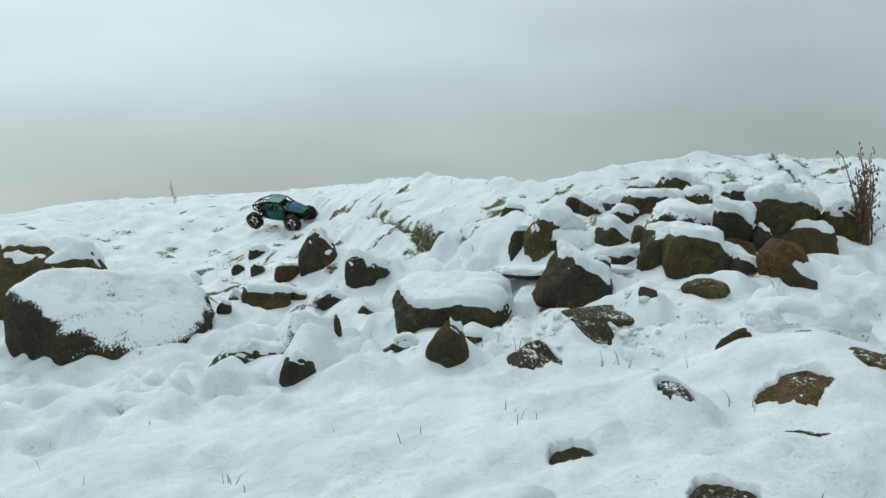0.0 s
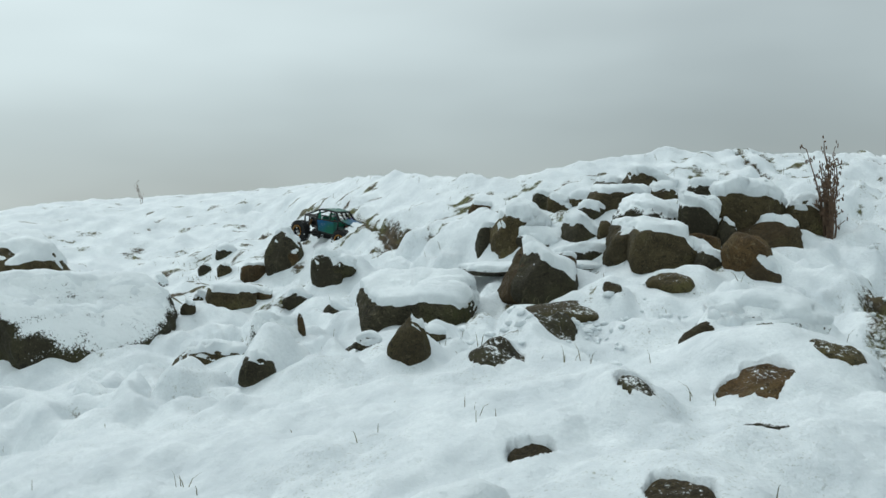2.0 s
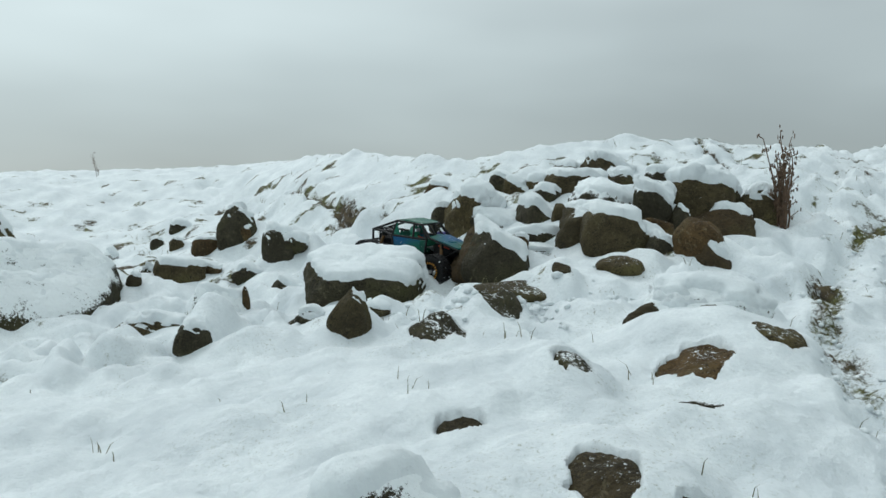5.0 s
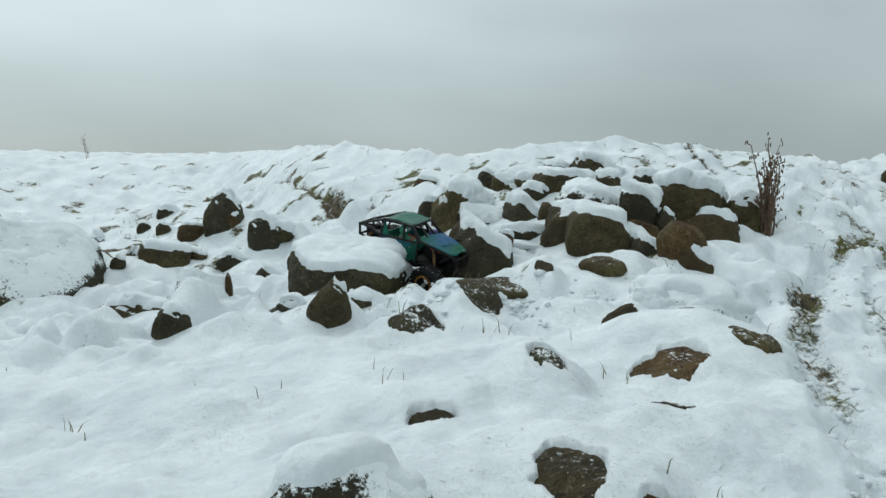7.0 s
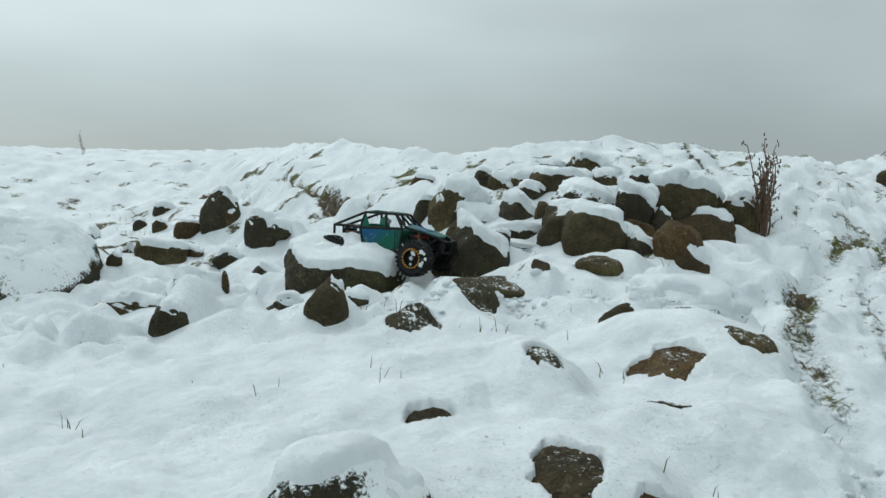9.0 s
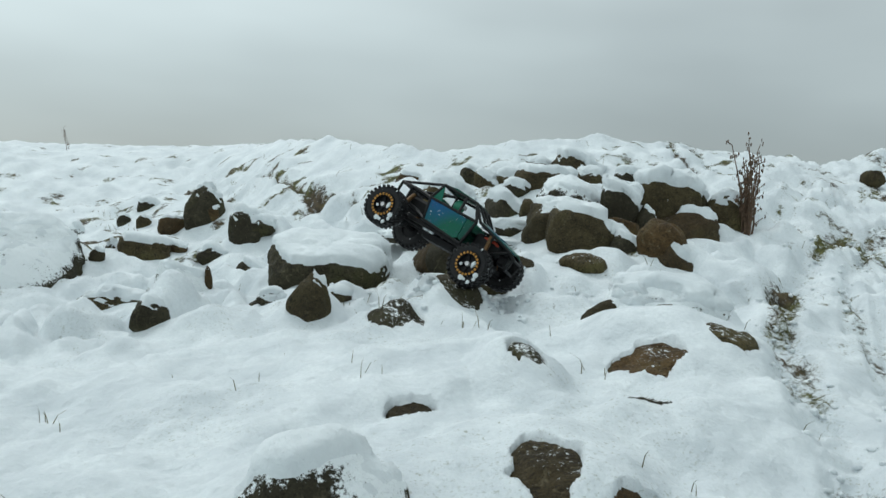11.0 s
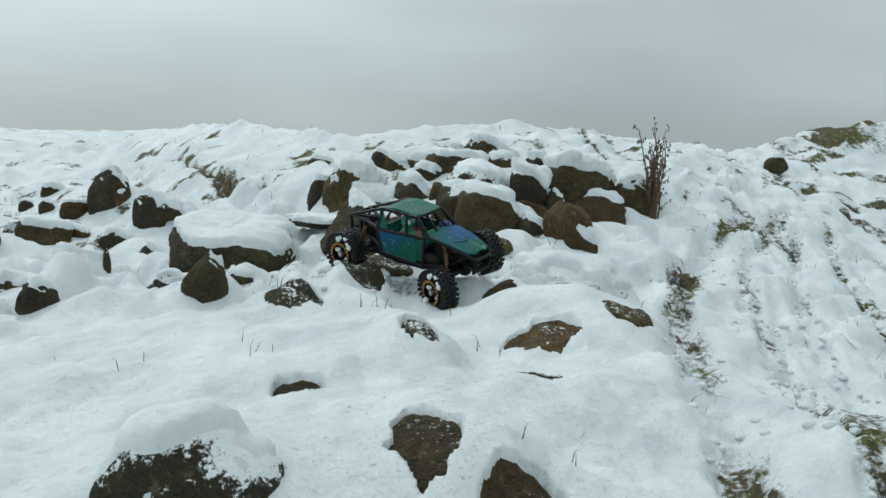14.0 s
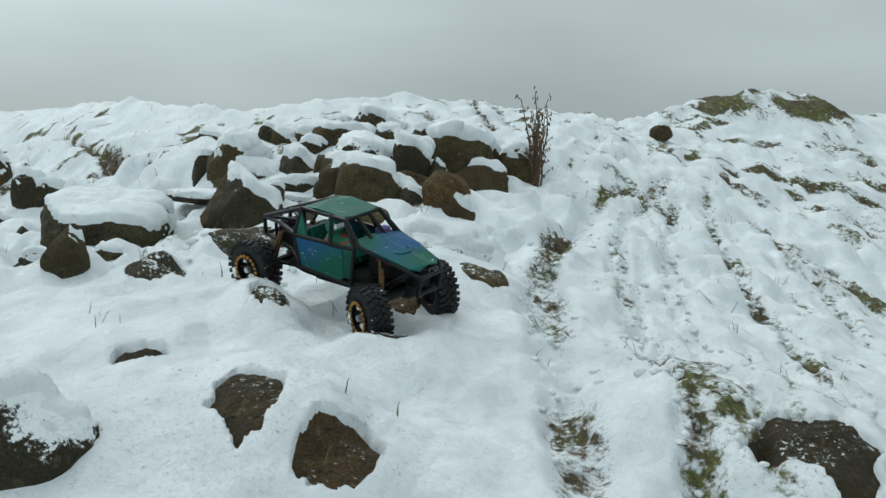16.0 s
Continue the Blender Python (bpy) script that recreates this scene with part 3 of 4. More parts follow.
rock('stone', 1.002, 3.070, 0.469, 0.144, 0.113, 0.133, -15, 29, shape='wedge', snow=.6)
rock('stone', 1.690, 3.784, 0.714, 0.073, 0.058, 0.096, -17, 30, snow=.3)
rock('boulder', 0.875, 2.287, 0.363, 0.318, 0.214, 0.140, -30, 31, shape='round', snow=0.8, mat='coated', lee=1, drift=.03)
rock('stone', 0.738, 2.282, 0.315, 0.140, 0.079, 0.135, -24, 32, shape='round', snow=.12, mat='wet', drift=.03)
rock('stone', -0.815, 4.235, 0.256, 0.064, 0.051, 0.056, 13, 34, shape='round', snow=.2)
rock('stone', -0.582, 4.589, 0.411, 0.084, 0.066, 0.087, 14, 35, shape='round', snow=.3)
rock('stone', -0.146, 3.283, 0.305, 0.044, 0.035, 0.101, 13, 36, shape='round', snow=.3)
rock('stone', -0.649, 4.998, 0.494, 0.061, 0.048, 0.077, 0, 37, shape='wedge', snow=.6)
rock('stone', -0.363, 3.207, 0.231, 0.031, 0.023, 0.162, 8, 39, shape='block', snow=.15)
rock('stone', 2.482, 4.241, 0.845, 0.114, 0.091, 0.102, -26, 44, shape='round', snow=.15)
rock('stone', 0.337, 3.857, 0.521, 0.132, 0.098, 0.164, 5, 45, shape='block', snow=0.6)
rock('boulder', 0.443, 3.778, 0.507, 0.237, 0.186, 0.275, 7, 46, shape='round', snow=0.8, thick=0.03)
rock('boulder', 0.428, 3.230, 0.394, 0.251, 0.195, 0.229, -10, 47, shape='wedge', snow=0.5)
rock('boulder', 0.639, 3.458, 0.512, 0.217, 0.129, 0.107, -9, 48, shape='slab', snow=.95)
rock('boulder', 0.676, 3.672, 0.555, 0.228, 0.179, 0.172, -5, 49, shape='wedge', snow=0.8, thick=0.025)
rock('stone', 0.753, 3.975, 0.681, 0.171, 0.135, 0.142, -2, 50, shape='round', snow=0.7)
rock('boulder', 0.857, 3.848, 0.631, 0.292, 0.214, 0.202, 1, 51, shape='block', snow=0.5, mat='rock')
rock('boulder', 0.918, 3.579, 0.542, 0.297, 0.231, 0.258, -19, 52, shape='round', snow=0.75, mat='plaster', thick=0.012)
rock('boulder', 0.839, 3.339, 0.481, 0.291, 0.213, 0.222, -14, 53, shape='block', snow=0.45, mat='rock', thick=0.014)
rock('stone', 0.981, 3.148, 0.480, 0.160, 0.126, 0.144, -13, 54, shape='wedge', snow=0.5)
rock('stone', 1.063, 3.408, 0.519, 0.153, 0.113, 0.281, -9, 55, shape='block', snow=0.95, thick=0.03)
rock('boulder', 1.261, 3.508, 0.542, 0.269, 0.198, 0.296, -7, 56, shape='block', snow=0.75, mat='rock', thick=0.04)
rock('stone', 1.320, 3.899, 0.738, 0.101, 0.075, 0.134, -24, 57, shape='block', snow=0.45)
rock('stone', 1.510, 3.552, 0.602, 0.161, 0.127, 0.184, -24, 58, shape='round', snow=0.6)
rock('boulder', 1.304, 3.385, 0.547, 0.244, 0.191, 0.151, -18, 59, shape='round', snow=0.25, mat='rust')
rock('boulder', 1.091, 2.997, 0.480, 0.165, 0.152, 0.179, -12, 60, shape='round', snow=0.1, mat='rust')
rock('boulder', 1.038, 4.110, 0.759, 0.260, 0.204, 0.186, -3, 61, shape='wedge', snow=0.75, mat='rock', thick=0.03)
rock('stone', 0.894, 4.198, 0.811, 0.154, 0.122, 0.070, -18, 62, shape='round', snow=.4)
rock('stone', 1.232, 3.930, 0.740, 0.145, 0.115, 0.125, -19, 63, shape='round', snow=.85)
rock('stone', 0.634, 3.963, 0.670, 0.104, 0.052, 0.112, -7, 64, shape='fin', snow=.8)
rock('stone', 0.584, 4.076, 0.694, 0.110, 0.087, 0.105, -2, 65, shape='round', snow=.7)
rock('stone', 0.517, 3.693, 0.538, 0.196, 0.135, 0.142, 3, 66, shape='slope', snow=0.9, thick=0.02)
rock('stone', 0.327, 4.348, 0.723, 0.118, 0.094, 0.078, 11, 67, shape='round', snow=.5)
rock('stone', 1.064, 3.934, 0.730, 0.144, 0.114, 0.099, -18, 68, shape='round', snow=.7)
rock('stone', 0.729, 3.772, 0.625, 0.124, 0.098, 0.088, -9, 69, shape='round', snow=.6)
rock('stone', 1.389, 3.597, 0.638, 0.124, 0.098, 0.104, -15, 70, shape='round', snow=.7)
rock('stone', 1.039, 3.281, 0.527, 0.133, 0.099, 0.103, -7, 71, shape='block', snow=.1)
rock('stone', 0.745, 3.537, 0.549, 0.071, 0.053, 0.151, 3, 72, shape='block', snow=.1)
rock('stone', 1.153, 3.363, 0.548, 0.092, 0.073, 0.151, -22, 73, shape='round', snow=.3)
rock('stone', 1.370, 3.390, 0.580, 0.071, 0.057, 0.088, -21, 74, shape='round', snow=.5)
rock('stone', 0.553, 3.275, 0.469, 0.075, 0.059, 0.082, -3, 75, shape='round', snow=.5)
rock('boulder', 0.100, 1.237, 0.141, 0.234, 0.165, 0.207, 11, 80, shape='round', snow=0.62, mat='dusty', lee=-1, thick=0.012)
rock('stone', -1.287, 4.513, 0.170, 0.082, 0.065, 0.084, 20, 81, shape='round', snow=.9)
rock('stone', -0.868, 4.665, 0.309, 0.128, 0.101, 0.086, 19, 82, shape='round', snow=.9)
rock('stone', -0.295, 4.088, 0.397, 0.124, 0.098, 0.098, -5, 83, shape='round', snow=.95)
rock('stone', -0.483, 4.047, 0.318, 0.135, 0.107, 0.104, 2, 84, shape='round', snow=.95)
rock('stone', -0.115, 2.741, 0.287, 0.083, 0.066, 0.057, 2, 85, shape='round', snow=.9)
rock('stone', -1.136, 5.777, 0.476, 0.140, 0.111, 0.111, 15, 86, shape='round', snow=.9)

# stones that show through holes in the snow
buried_stone(0.226, 2.257, 0.124, 0.040, 0.005, 21, 'grey', drop=0.002)
buried_stone(0.394, 2.471, 0.100, 0.053, 0.028, 22, 'grey', drop=-0.002)
buried_stone(-0.189, 2.825, 0.051, 0.029, 0.004, 33, 'grey', drop=-0.005)
buried_stone(0.720, 1.905, 0.145, 0.070, 0.012, 40, 'rust', drop=0.008)
buried_stone(0.922, 1.979, 0.093, 0.053, 0.048, 41, 'rock', drop=-0.002)
buried_stone(0.232, 1.652, 0.070, 0.035, 0.024, 42, 'wet', drop=0.012)
buried_stone(0.639, 1.659, 0.088, 0.024, 0.004, 43, 'grey', drop=-0.003)
buried_stone(0.390, 1.275, 0.084, 0.077, 0.059, 76, 'wet', drop=0.012)
buried_stone(0.501, 1.182, 0.105, 0.051, 0.020, 77, 'rust', drop=0.012)
buried_stone(1.217, 1.191, 0.186, 0.088, 0.079, 78, 'wet', drop=0.012)
buried_stone(0.693, 1.328, 0.027, 0.021, 0.017, 79, 'wet', drop=0.012)
buried_stone(0.457, 1.808, 0.062, 0.031, 0.018, 87, 'grey', drop=0.004)
buried_stone(0.822, 2.125, 0.030, 0.028, 0.015, 88, 'wet', drop=0)
buried_stone(0.878, 2.390, 0.030, 0.028, 0.013, 91, 'wet', drop=0)
buried_stone(0.615, 2.794, 0.048, 0.026, 0.011, 92, 'wet', drop=-0.003)

build_ground()
build_buried()


# ---- plants ----
def weed(name, x, y, height, seed, stems, spread, label, lean=0.0):
    """A dead weed: stiff branching stems with shrivelled leaves."""
    rng = random.Random(seed)
    z = ground_height(x, y) - 0.02
    root = tagged(new(name), label, "plant")
    root.location = (x, y, z)
    leaf = bmesh.new()
    for s in range(stems):
        bm = bmesh.new()
        a = rng.uniform(0, 6.28)
        h = height * rng.uniform(0.55, 1.0) if s else height
        p = Vector((rng.uniform(-0.03, 0.03) * spread * 4, rng.uniform(-0.03, 0.03), 0))
        d = Vector((math.cos(a) * spread + lean, math.sin(a) * spread, 1)).normalized()
        n = 7
        line = [p.copy()]
        for i in range(n):
            d = (d + Vector((rng.gauss(0, 0.08), rng.gauss(0, 0.08), 0.03))).normalized()
            p = p + d * h / n
            line.append(p.copy())
            if i > 0:
                for _ in range(2):
                    b = rng.uniform(0, 6.28)
                    q = p + Vector((math.cos(b), math.sin(b), rng.uniform(0.2, 1.1))) * height * rng.uniform(0.03, 0.10)
                    tube(bm, [p, q], height * 0.004, 4)
                    for _ in range(rng.choice((1, 2, 3))):
                        ball(leaf, q.x + rng.gauss(0, 0.006), q.y + rng.gauss(0, 0.006), q.z + rng.gauss(0, 0.008), height * rng.uniform(0.008, 0.022), height * 0.010, height * rng.uniform(0.02, 0.055), 1)
        for u, v, r in zip(line, line[1:], (0.012, 0.011, 0.010, 0.009, 0.008, 0.006, 0.005)):
            tube(bm, [u, v], height * r, 5)
        tagged(part("stem", bm, "straw", root), kind="stuff")
    tagged(part("leaves", leaf, "straw", root, "shrivelled brown leaves", smooth=True), kind="stuff")
    return root


weed('dead_thistle', 1.57, 3.47, 0.37, 4, 12, 0.10, 'dead brown thistle stalks standing beside the rock pile')
weed('dry_stalk', -2.12, 7.40, 0.19, 9, 2, 0.05, 'small dry weed stalk on the brow of the hill')


def grass_tips():
    """Dead grass blades that poke through the snow in loose tufts."""
    rng = random.Random(12)
    co, faces = [], []
    for _ in range(230):
        cx, cy = rng.uniform(-1.2, 2.6), rng.uniform(1.15, 4.6)
        if rng.random() < 0.35:
            cx, cy = rng.uniform(-2.0, 0.4), rng.uniform(4.0, 6.0)
        n = rng.choice((1, 1, 1, 2, 3, 5))
        base = ground_height(cx, cy)
        for _ in range(n):
            x, y = cx + rng.gauss(0, 0.02), cy + rng.gauss(0, 0.02)
            h, a = rng.uniform(0.008, 0.035), rng.uniform(0, 6.28)
            lx, ly = math.cos(a) * h * rng.uniform(0.2, 1.4), math.sin(a) * h * rng.uniform(0.2, 1.4)
            w, i = rng.uniform(0.0006, 0.0012), len(co)
            co += [(x - w, y, base - 0.01), (x + w, y, base - 0.01), (x + w * 0.7 + lx * 0.4, y + ly * 0.4, base + h * 0.6), (x - w * 0.7 + lx * 0.4, y + ly * 0.4, base + h * 0.6), (x + lx, y + ly, base + h)]
            faces += [(i, i + 1, i + 2, i + 3), (i + 3, i + 2, i + 4)]
    me = bpy.data.meshes.new("grass")
    me.from_pydata(co, [], faces)
    me.materials.append(MAT["grass"])
    tagged(new("grass", me), "dead grass tips poking through the snow", "grass", kind="stuff")


grass_tips()


def slush():
    """Clods of broken wet snow thrown up in and beside the ruts."""
    rng = random.Random(21)
    lump = bmesh.new()
    bmesh.ops.create_icosphere(lump, subdivisions=1, radius=1.0)
    ball_co = np.array([v.co[:] for v in lump.verts])
    ball_fa = [tuple(v.index for v in f.verts) for f in lump.faces]
    lump.free()
    co, faces, spots = [], [], []
    for pts, width, depth, wear in TRACKS:
        if not wear:
            continue
        for (ax, ay), (bx, by) in zip(pts, pts[1:]):
            n = int(math.hypot(bx - ax, by - ay) * (130 if width > 0.05 else 45))
            for _ in range(n):
                t = rng.random()
                spots.append((ax + t * (bx - ax) + rng.gauss(0, width * 0.9), ay + t * (by - ay) + rng.gauss(0, width * 0.6), rng.uniform(0.003, 0.011)))
    for _ in range(160):
        spots.append((rng.gauss(0.42, 0.16), rng.gauss(2.62, 0.13), rng.uniform(0.004, 0.016)))
    zs = terrain(np.array([s[0] for s in spots]), np.array([s[1] for s in spots]))[0]
    for (x, y, r), z in zip(spots, zs):
        i = len(co)
        size = np.array([rng.uniform(0.7, 1.4), rng.uniform(0.7, 1.4), rng.uniform(0.5, 0.9)]) * r
        rough = 1 + 0.25 * np.array([rng.uniform(-1, 1) for _ in ball_co])
        co += (ball_co * rough[:, None] * size + (x, y, z + r * 0.25)).tolist()
        faces += [tuple(i + q for q in f) for f in ball_fa]
    me = bpy.data.meshes.new("slush")
    me.from_pydata(co, [], faces)
    me.polygons.foreach_set("use_smooth", [True] * len(me.polygons))
    me.materials.append(MAT["snow"])
    tagged(new("slush", me), "clods of wet broken snow in the ruts", "snow clods", kind="stuff")


slush()



# ---- the radio-controlled crawler ----
AXLE, TRACK, TYRE_R = 0.155, 0.098, 0.057


def build_tyre():
    """A fat knobbly tyre, its axis along y."""
    bm = bmesh.new()
    prof = [(0.030, -0.019), (0.040, -0.022), (0.050, -0.0225), (0.056, -0.019), (0.0575, -0.008), (0.0575, 0.008), (0.056, 0.019), (0.050, 0.0225), (0.040, 0.022), (0.030, 0.019)]
    n = 40
    rings = [[bm.verts.new((r * math.cos(6.2832 * i / n), y, r * math.sin(6.2832 * i / n))) for r, y in prof] for i in range(n)]
    for i in range(n):
        a, b = rings[i], rings[(i + 1) % n]
        for j in range(len(prof)):
            q = (j + 1) % len(prof)
            bm.faces.new((a[j], a[q], b[q], b[j]))
    for i in range(26):
        t = 6.2832 * i / 26
        for y, dt, sx in ((-0.016, 0.0, 0.014), (0.016, 0.12, 0.014), (-0.005, 0.10, 0.009), (0.006, 0.02, 0.009)):
            m = Matrix.Rotation(-(t + dt), 4, "Y")
            tilt = Matrix.Rotation(0.35 if y < 0 else -0.35, 4, "X")
            c = m @ Vector((0.0578, y, 0))
            bmesh.ops.create_cube(bm, size=1.0, matrix=Matrix.Translation(c) @ m @ tilt @ Matrix.Diagonal((0.007, sx, 0.0085, 1)))
    for v in bm.verts:
        v.co *= 0.94
    return bm


def build_wheel(root, side):
    """side -1: the right-hand wheels, whose outer face looks along -y."""
    wheel = part("wheel", build_tyre(), "tyre", root, "black knobbly tyre on a gold-ringed rim")
    bm = bmesh.new()
    o = side * 0.014
    bmesh.ops.create_cone(bm, cap_ends=True, segments=28, radius1=0.031, radius2=0.031, depth=0.022, matrix=Matrix.Rotation(radians(90), 4, "X"))
    for i in range(5):
        box(bm, 0.018 * math.cos(i * 1.2566), o, 0.018 * math.sin(i * 1.2566), 0.030, 0.006, 0.009, Matrix.Rotation(-i * 1.2566, 4, "Y"))
    part("rim", bm, "under", wheel, "black rim")
    bm = bmesh.new()
    n = 36
    for i in range(n):
        a, b = 6.2832 * i / n, 6.2832 * (i + 1) / n
        for r1, r2 in ((0.025, 0.0335),):
            c = [bm.verts.new((r * math.cos(t), side * 0.021 + dy, r * math.sin(t))) for t in (a, b) for r in (r1, r2) for dy in (0, side * 0.003)]
            bm.faces.new((c[0], c[2], c[6], c[4]))
            bm.faces.new((c[1], c[5], c[7], c[3]))
            bm.faces.new((c[2], c[3], c[7], c[6]))
            bm.faces.new((c[0], c[4], c[5], c[1]))
    part("beadlock_ring", bm, "under", wheel)
    bm = bmesh.new()
    for i in range(20):
        t = 6.2832 * i / 20
        box(bm, 0.0293 * math.cos(t), side * 0.0245, 0.0293 * math.sin(t), 0.0062, 0.004, 0.0052, Matrix.Rotation(-t, 4, "Y"))
    part("bolt_ring", bm, "gold", wheel, "ring of gold bolts")
    bm = bmesh.new()
    bmesh.ops.create_cone(bm, cap_ends=True, segments=10, radius1=0.008, radius2=0.006, depth=0.014, matrix=Matrix.Translation((0, side * 0.018, 0)) @ Matrix.Rotation(radians(90), 4, "X"))
    part("hub_nut", bm, "steel", wheel)
    bm = bmesh.new()
    ball(bm, -0.008, side * 0.017, 0.014, 0.022, 0.010, 0.015)
    ball(bm, 0.010, side * 0.017, -0.016, 0.012, 0.008, 0.010)
    for v in bm.verts:
        v.co += Vector((0.003 * noise.noise(v.co * 90), 0, 0.003 * noise.noise(v.co * 80 + Vector((3, 1, 2)))))
    part("packed_snow", bm, "snow", wheel, "wet snow packed in the rim", smooth=True)
    bm = bmesh.new()
    g = random.Random(side + 5)
    for _ in range(16):
        t, y = g.uniform(0, 6.28), g.uniform(-0.022, 0.022)
        q = 0.0535 - 0.25 * max(0, abs(y) - 0.014)
        s = g.uniform(0.003, 0.007)
        ball(bm, q * math.cos(t), y, q * math.sin(t), s * g.uniform(0.8, 1.5), s, s * g.uniform(0.8, 1.5), 1)
    for _ in range(5):
        t, q, s = g.uniform(0.2, 1.6), g.uniform(0.034, 0.050), g.uniform(0.008, 0.016)
        ball(bm, q * math.cos(t), side * 0.022, q * math.sin(t), s, 0.008, s, 2)
    tagged(part("tread_snow", bm, "snow", wheel, "wet snow clinging to the tread", smooth=True), kind="stuff")
    return wheel


def build_crawler():
    car = tagged(new("rc_crawler"), "blue-green radio-controlled rock crawler with a black tube cage and knobbly tyres", "toy car")
    R = {"rr": (-0.056, 0.048, 0.137), "rf": (0.053, 0.047, 0.132), "ws": (0.095, 0.058, 0.090), "hf": (0.216, 0.033, 0.058), "cr": (-0.188, 0.034, 0.093),
         "bt": (-0.066, 0.068, 0.085), "bb": (-0.052, 0.068, 0.024), "fb": (0.082, 0.062, 0.014), "ft": (0.085, 0.062, 0.082)}
    P = lambda k, s: (R[k][0], s * R[k][1], R[k][2])
    bm = bmesh.new()
    sheet(bm, [(-0.056, -0.046, 0.139), (-0.020, -0.048, 0.143), (0.050, -0.045, 0.136), (0.058, -0.030, 0.135), (0.058, 0.030, 0.135), (0.050, 0.045, 0.136), (-0.020, 0.048, 0.143), (-0.056, 0.046, 0.139)], 0.003)
    part("roof", bm, "green", car, "wet blue-green painted roof panel with snow specks")
    bm = bmesh.new()
    mid = [(0.092, 0.0, 0.098), (0.216, 0.0, 0.064)]
    for s in (-1, 1):
        sheet(bm, [mid[0], (0.095, s * 0.056, 0.091), (0.150, s * 0.052, 0.079), (0.205, s * 0.040, 0.062), (0.216, s * 0.026, 0.058), mid[1]], 0.003)
    part("hood", bm, "paint", car, "wet blue-green painted hood with snow specks")
    bm = bmesh.new()
    for i in range(9):
        a = radians(-64 + 16 * i)
        x, y = 0.146 + 0.020 * math.cos(a), 0.022 * math.sin(a)
        box(bm, x, y, 0.0975 - 0.274 * (x - 0.094) - 0.09 * abs(y) + 0.001, 0.009, 0.009, 0.004, Matrix.Rotation(a, 4, "Z") @ Matrix.Rotation(radians(15), 4, "Y"))
    part("hood_scoop", bm, "paint", car)
    for s in (-1, 1):
        bm = bmesh.new()
        sheet(bm, [(-0.064, s * 0.069, 0.083), (-0.052, s * 0.069, 0.026), (0.052, s * 0.067, 0.016), (0.062, s * 0.065, 0.022), (0.060, s * 0.065, 0.079)], 0.003)
        part("side_panel", bm, "paint", car, "glossy blue painted side panel")
        bm = bmesh.new()
        sheet(bm, [(0.061, s * 0.064, 0.078), (0.063, s * 0.064, 0.024), (0.072, s * 0.062, 0.020), (0.088, s * 0.060, 0.080)], 0.003)
        part("front_panel", bm, "green", car, "dark green painted panel")
        bm = bmesh.new()
        sheet(bm, [(-0.050, s * 0.060, 0.130), (-0.062, s * 0.066, 0.086), (-0.030, s * 0.067, 0.085)], 0.003)
        part("quarter_panel", bm, "green", car)
        r = 0.0042
        roof_r, roof_f = (-0.058, s * 0.050, 0.136), (0.055, s * 0.048, 0.131)
        for name, pts, k in (
            ("roof_rail", [(-0.188, s * 0.036, 0.093), roof_r, roof_f, (0.097, s * 0.058, 0.089), (0.208, s * 0.042, 0.056), (0.222, s * 0.030, 0.045), (0.214, s * 0.030, 0.010)], 1),
            ("door_hoop", [roof_r, (-0.066, s * 0.070, 0.085), (-0.052, s * 0.070, 0.022), (0.078, s * 0.064, 0.012), (0.088, s * 0.062, 0.084), roof_f], 1),
            ("door_post", [(0.020, s * 0.049, 0.134), (0.030, s * 0.067, 0.082)], 1),
            ("waist_rail", [(-0.066, s * 0.070, 0.085), (0.088, s * 0.062, 0.084)], 1),
            ("rear_hoop", [(-0.188, s * 0.036, 0.093), (-0.190, s * 0.034, 0.055), (-0.100, s * 0.045, 0.040), (-0.052, s * 0.066, 0.024)], 1),
            ("rear_rail", [(-0.188, s * 0.036, 0.093), (-0.120, s * 0.050, 0.092), (-0.066, s * 0.066, 0.085)], 1),
            ("rear_brace", [(-0.150, s * 0.040, 0.092), (-0.150, s * 0.040, 0.047), (-0.120, s * 0.050, 0.092)], 0.8),
            ("front_brace", [(0.150, s * 0.052, 0.072), (0.140, s * 0.040, 0.015), (0.208, s * 0.042, 0.056)], 1),
            ("front_stay", [(0.140, s * 0.040, 0.015), (0.078, s * 0.060, 0.012)], 1),
        ):
            bm = bmesh.new()
            tube(bm, pts, r * k)
            part(name, bm, "tube", car)
    for name, pts in (("cage_bar", [(-0.058, -0.050, 0.136), (-0.058, 0.050, 0.136)]), ("cage_bar", [(0.055, -0.048, 0.131), (0.055, 0.048, 0.131)]),
                      ("cage_bar", [(-0.188, -0.036, 0.093), (-0.188, 0.036, 0.093)]), ("cage_bar", [(-0.190, -0.034, 0.055), (-0.190, 0.034, 0.055)]),
                      ("cage_bar", [(0.222, -0.030, 0.045), (0.222, 0.030, 0.045)]), ("cage_bar", [(0.214, -0.030, 0.010), (0.214, 0.030, 0.010)]),
                      ("windscreen_post", [(0.055, -0.016, 0.131), (0.097, -0.020, 0.092)]), ("windscreen_post", [(0.055, 0.016, 0.131), (0.097, 0.020, 0.092)]),
                      ("cage_bar", [(-0.188, -0.036, 0.093), (-0.110, 0.0, 0.088)]), ("cage_bar", [(-0.188, 0.036, 0.093), (-0.110, 0.0, 0.088)])):
        bm = bmesh.new()
        tube(bm, pts, 0.0040)
        part(name, bm, "tube", car)
    bm = bmesh.new()
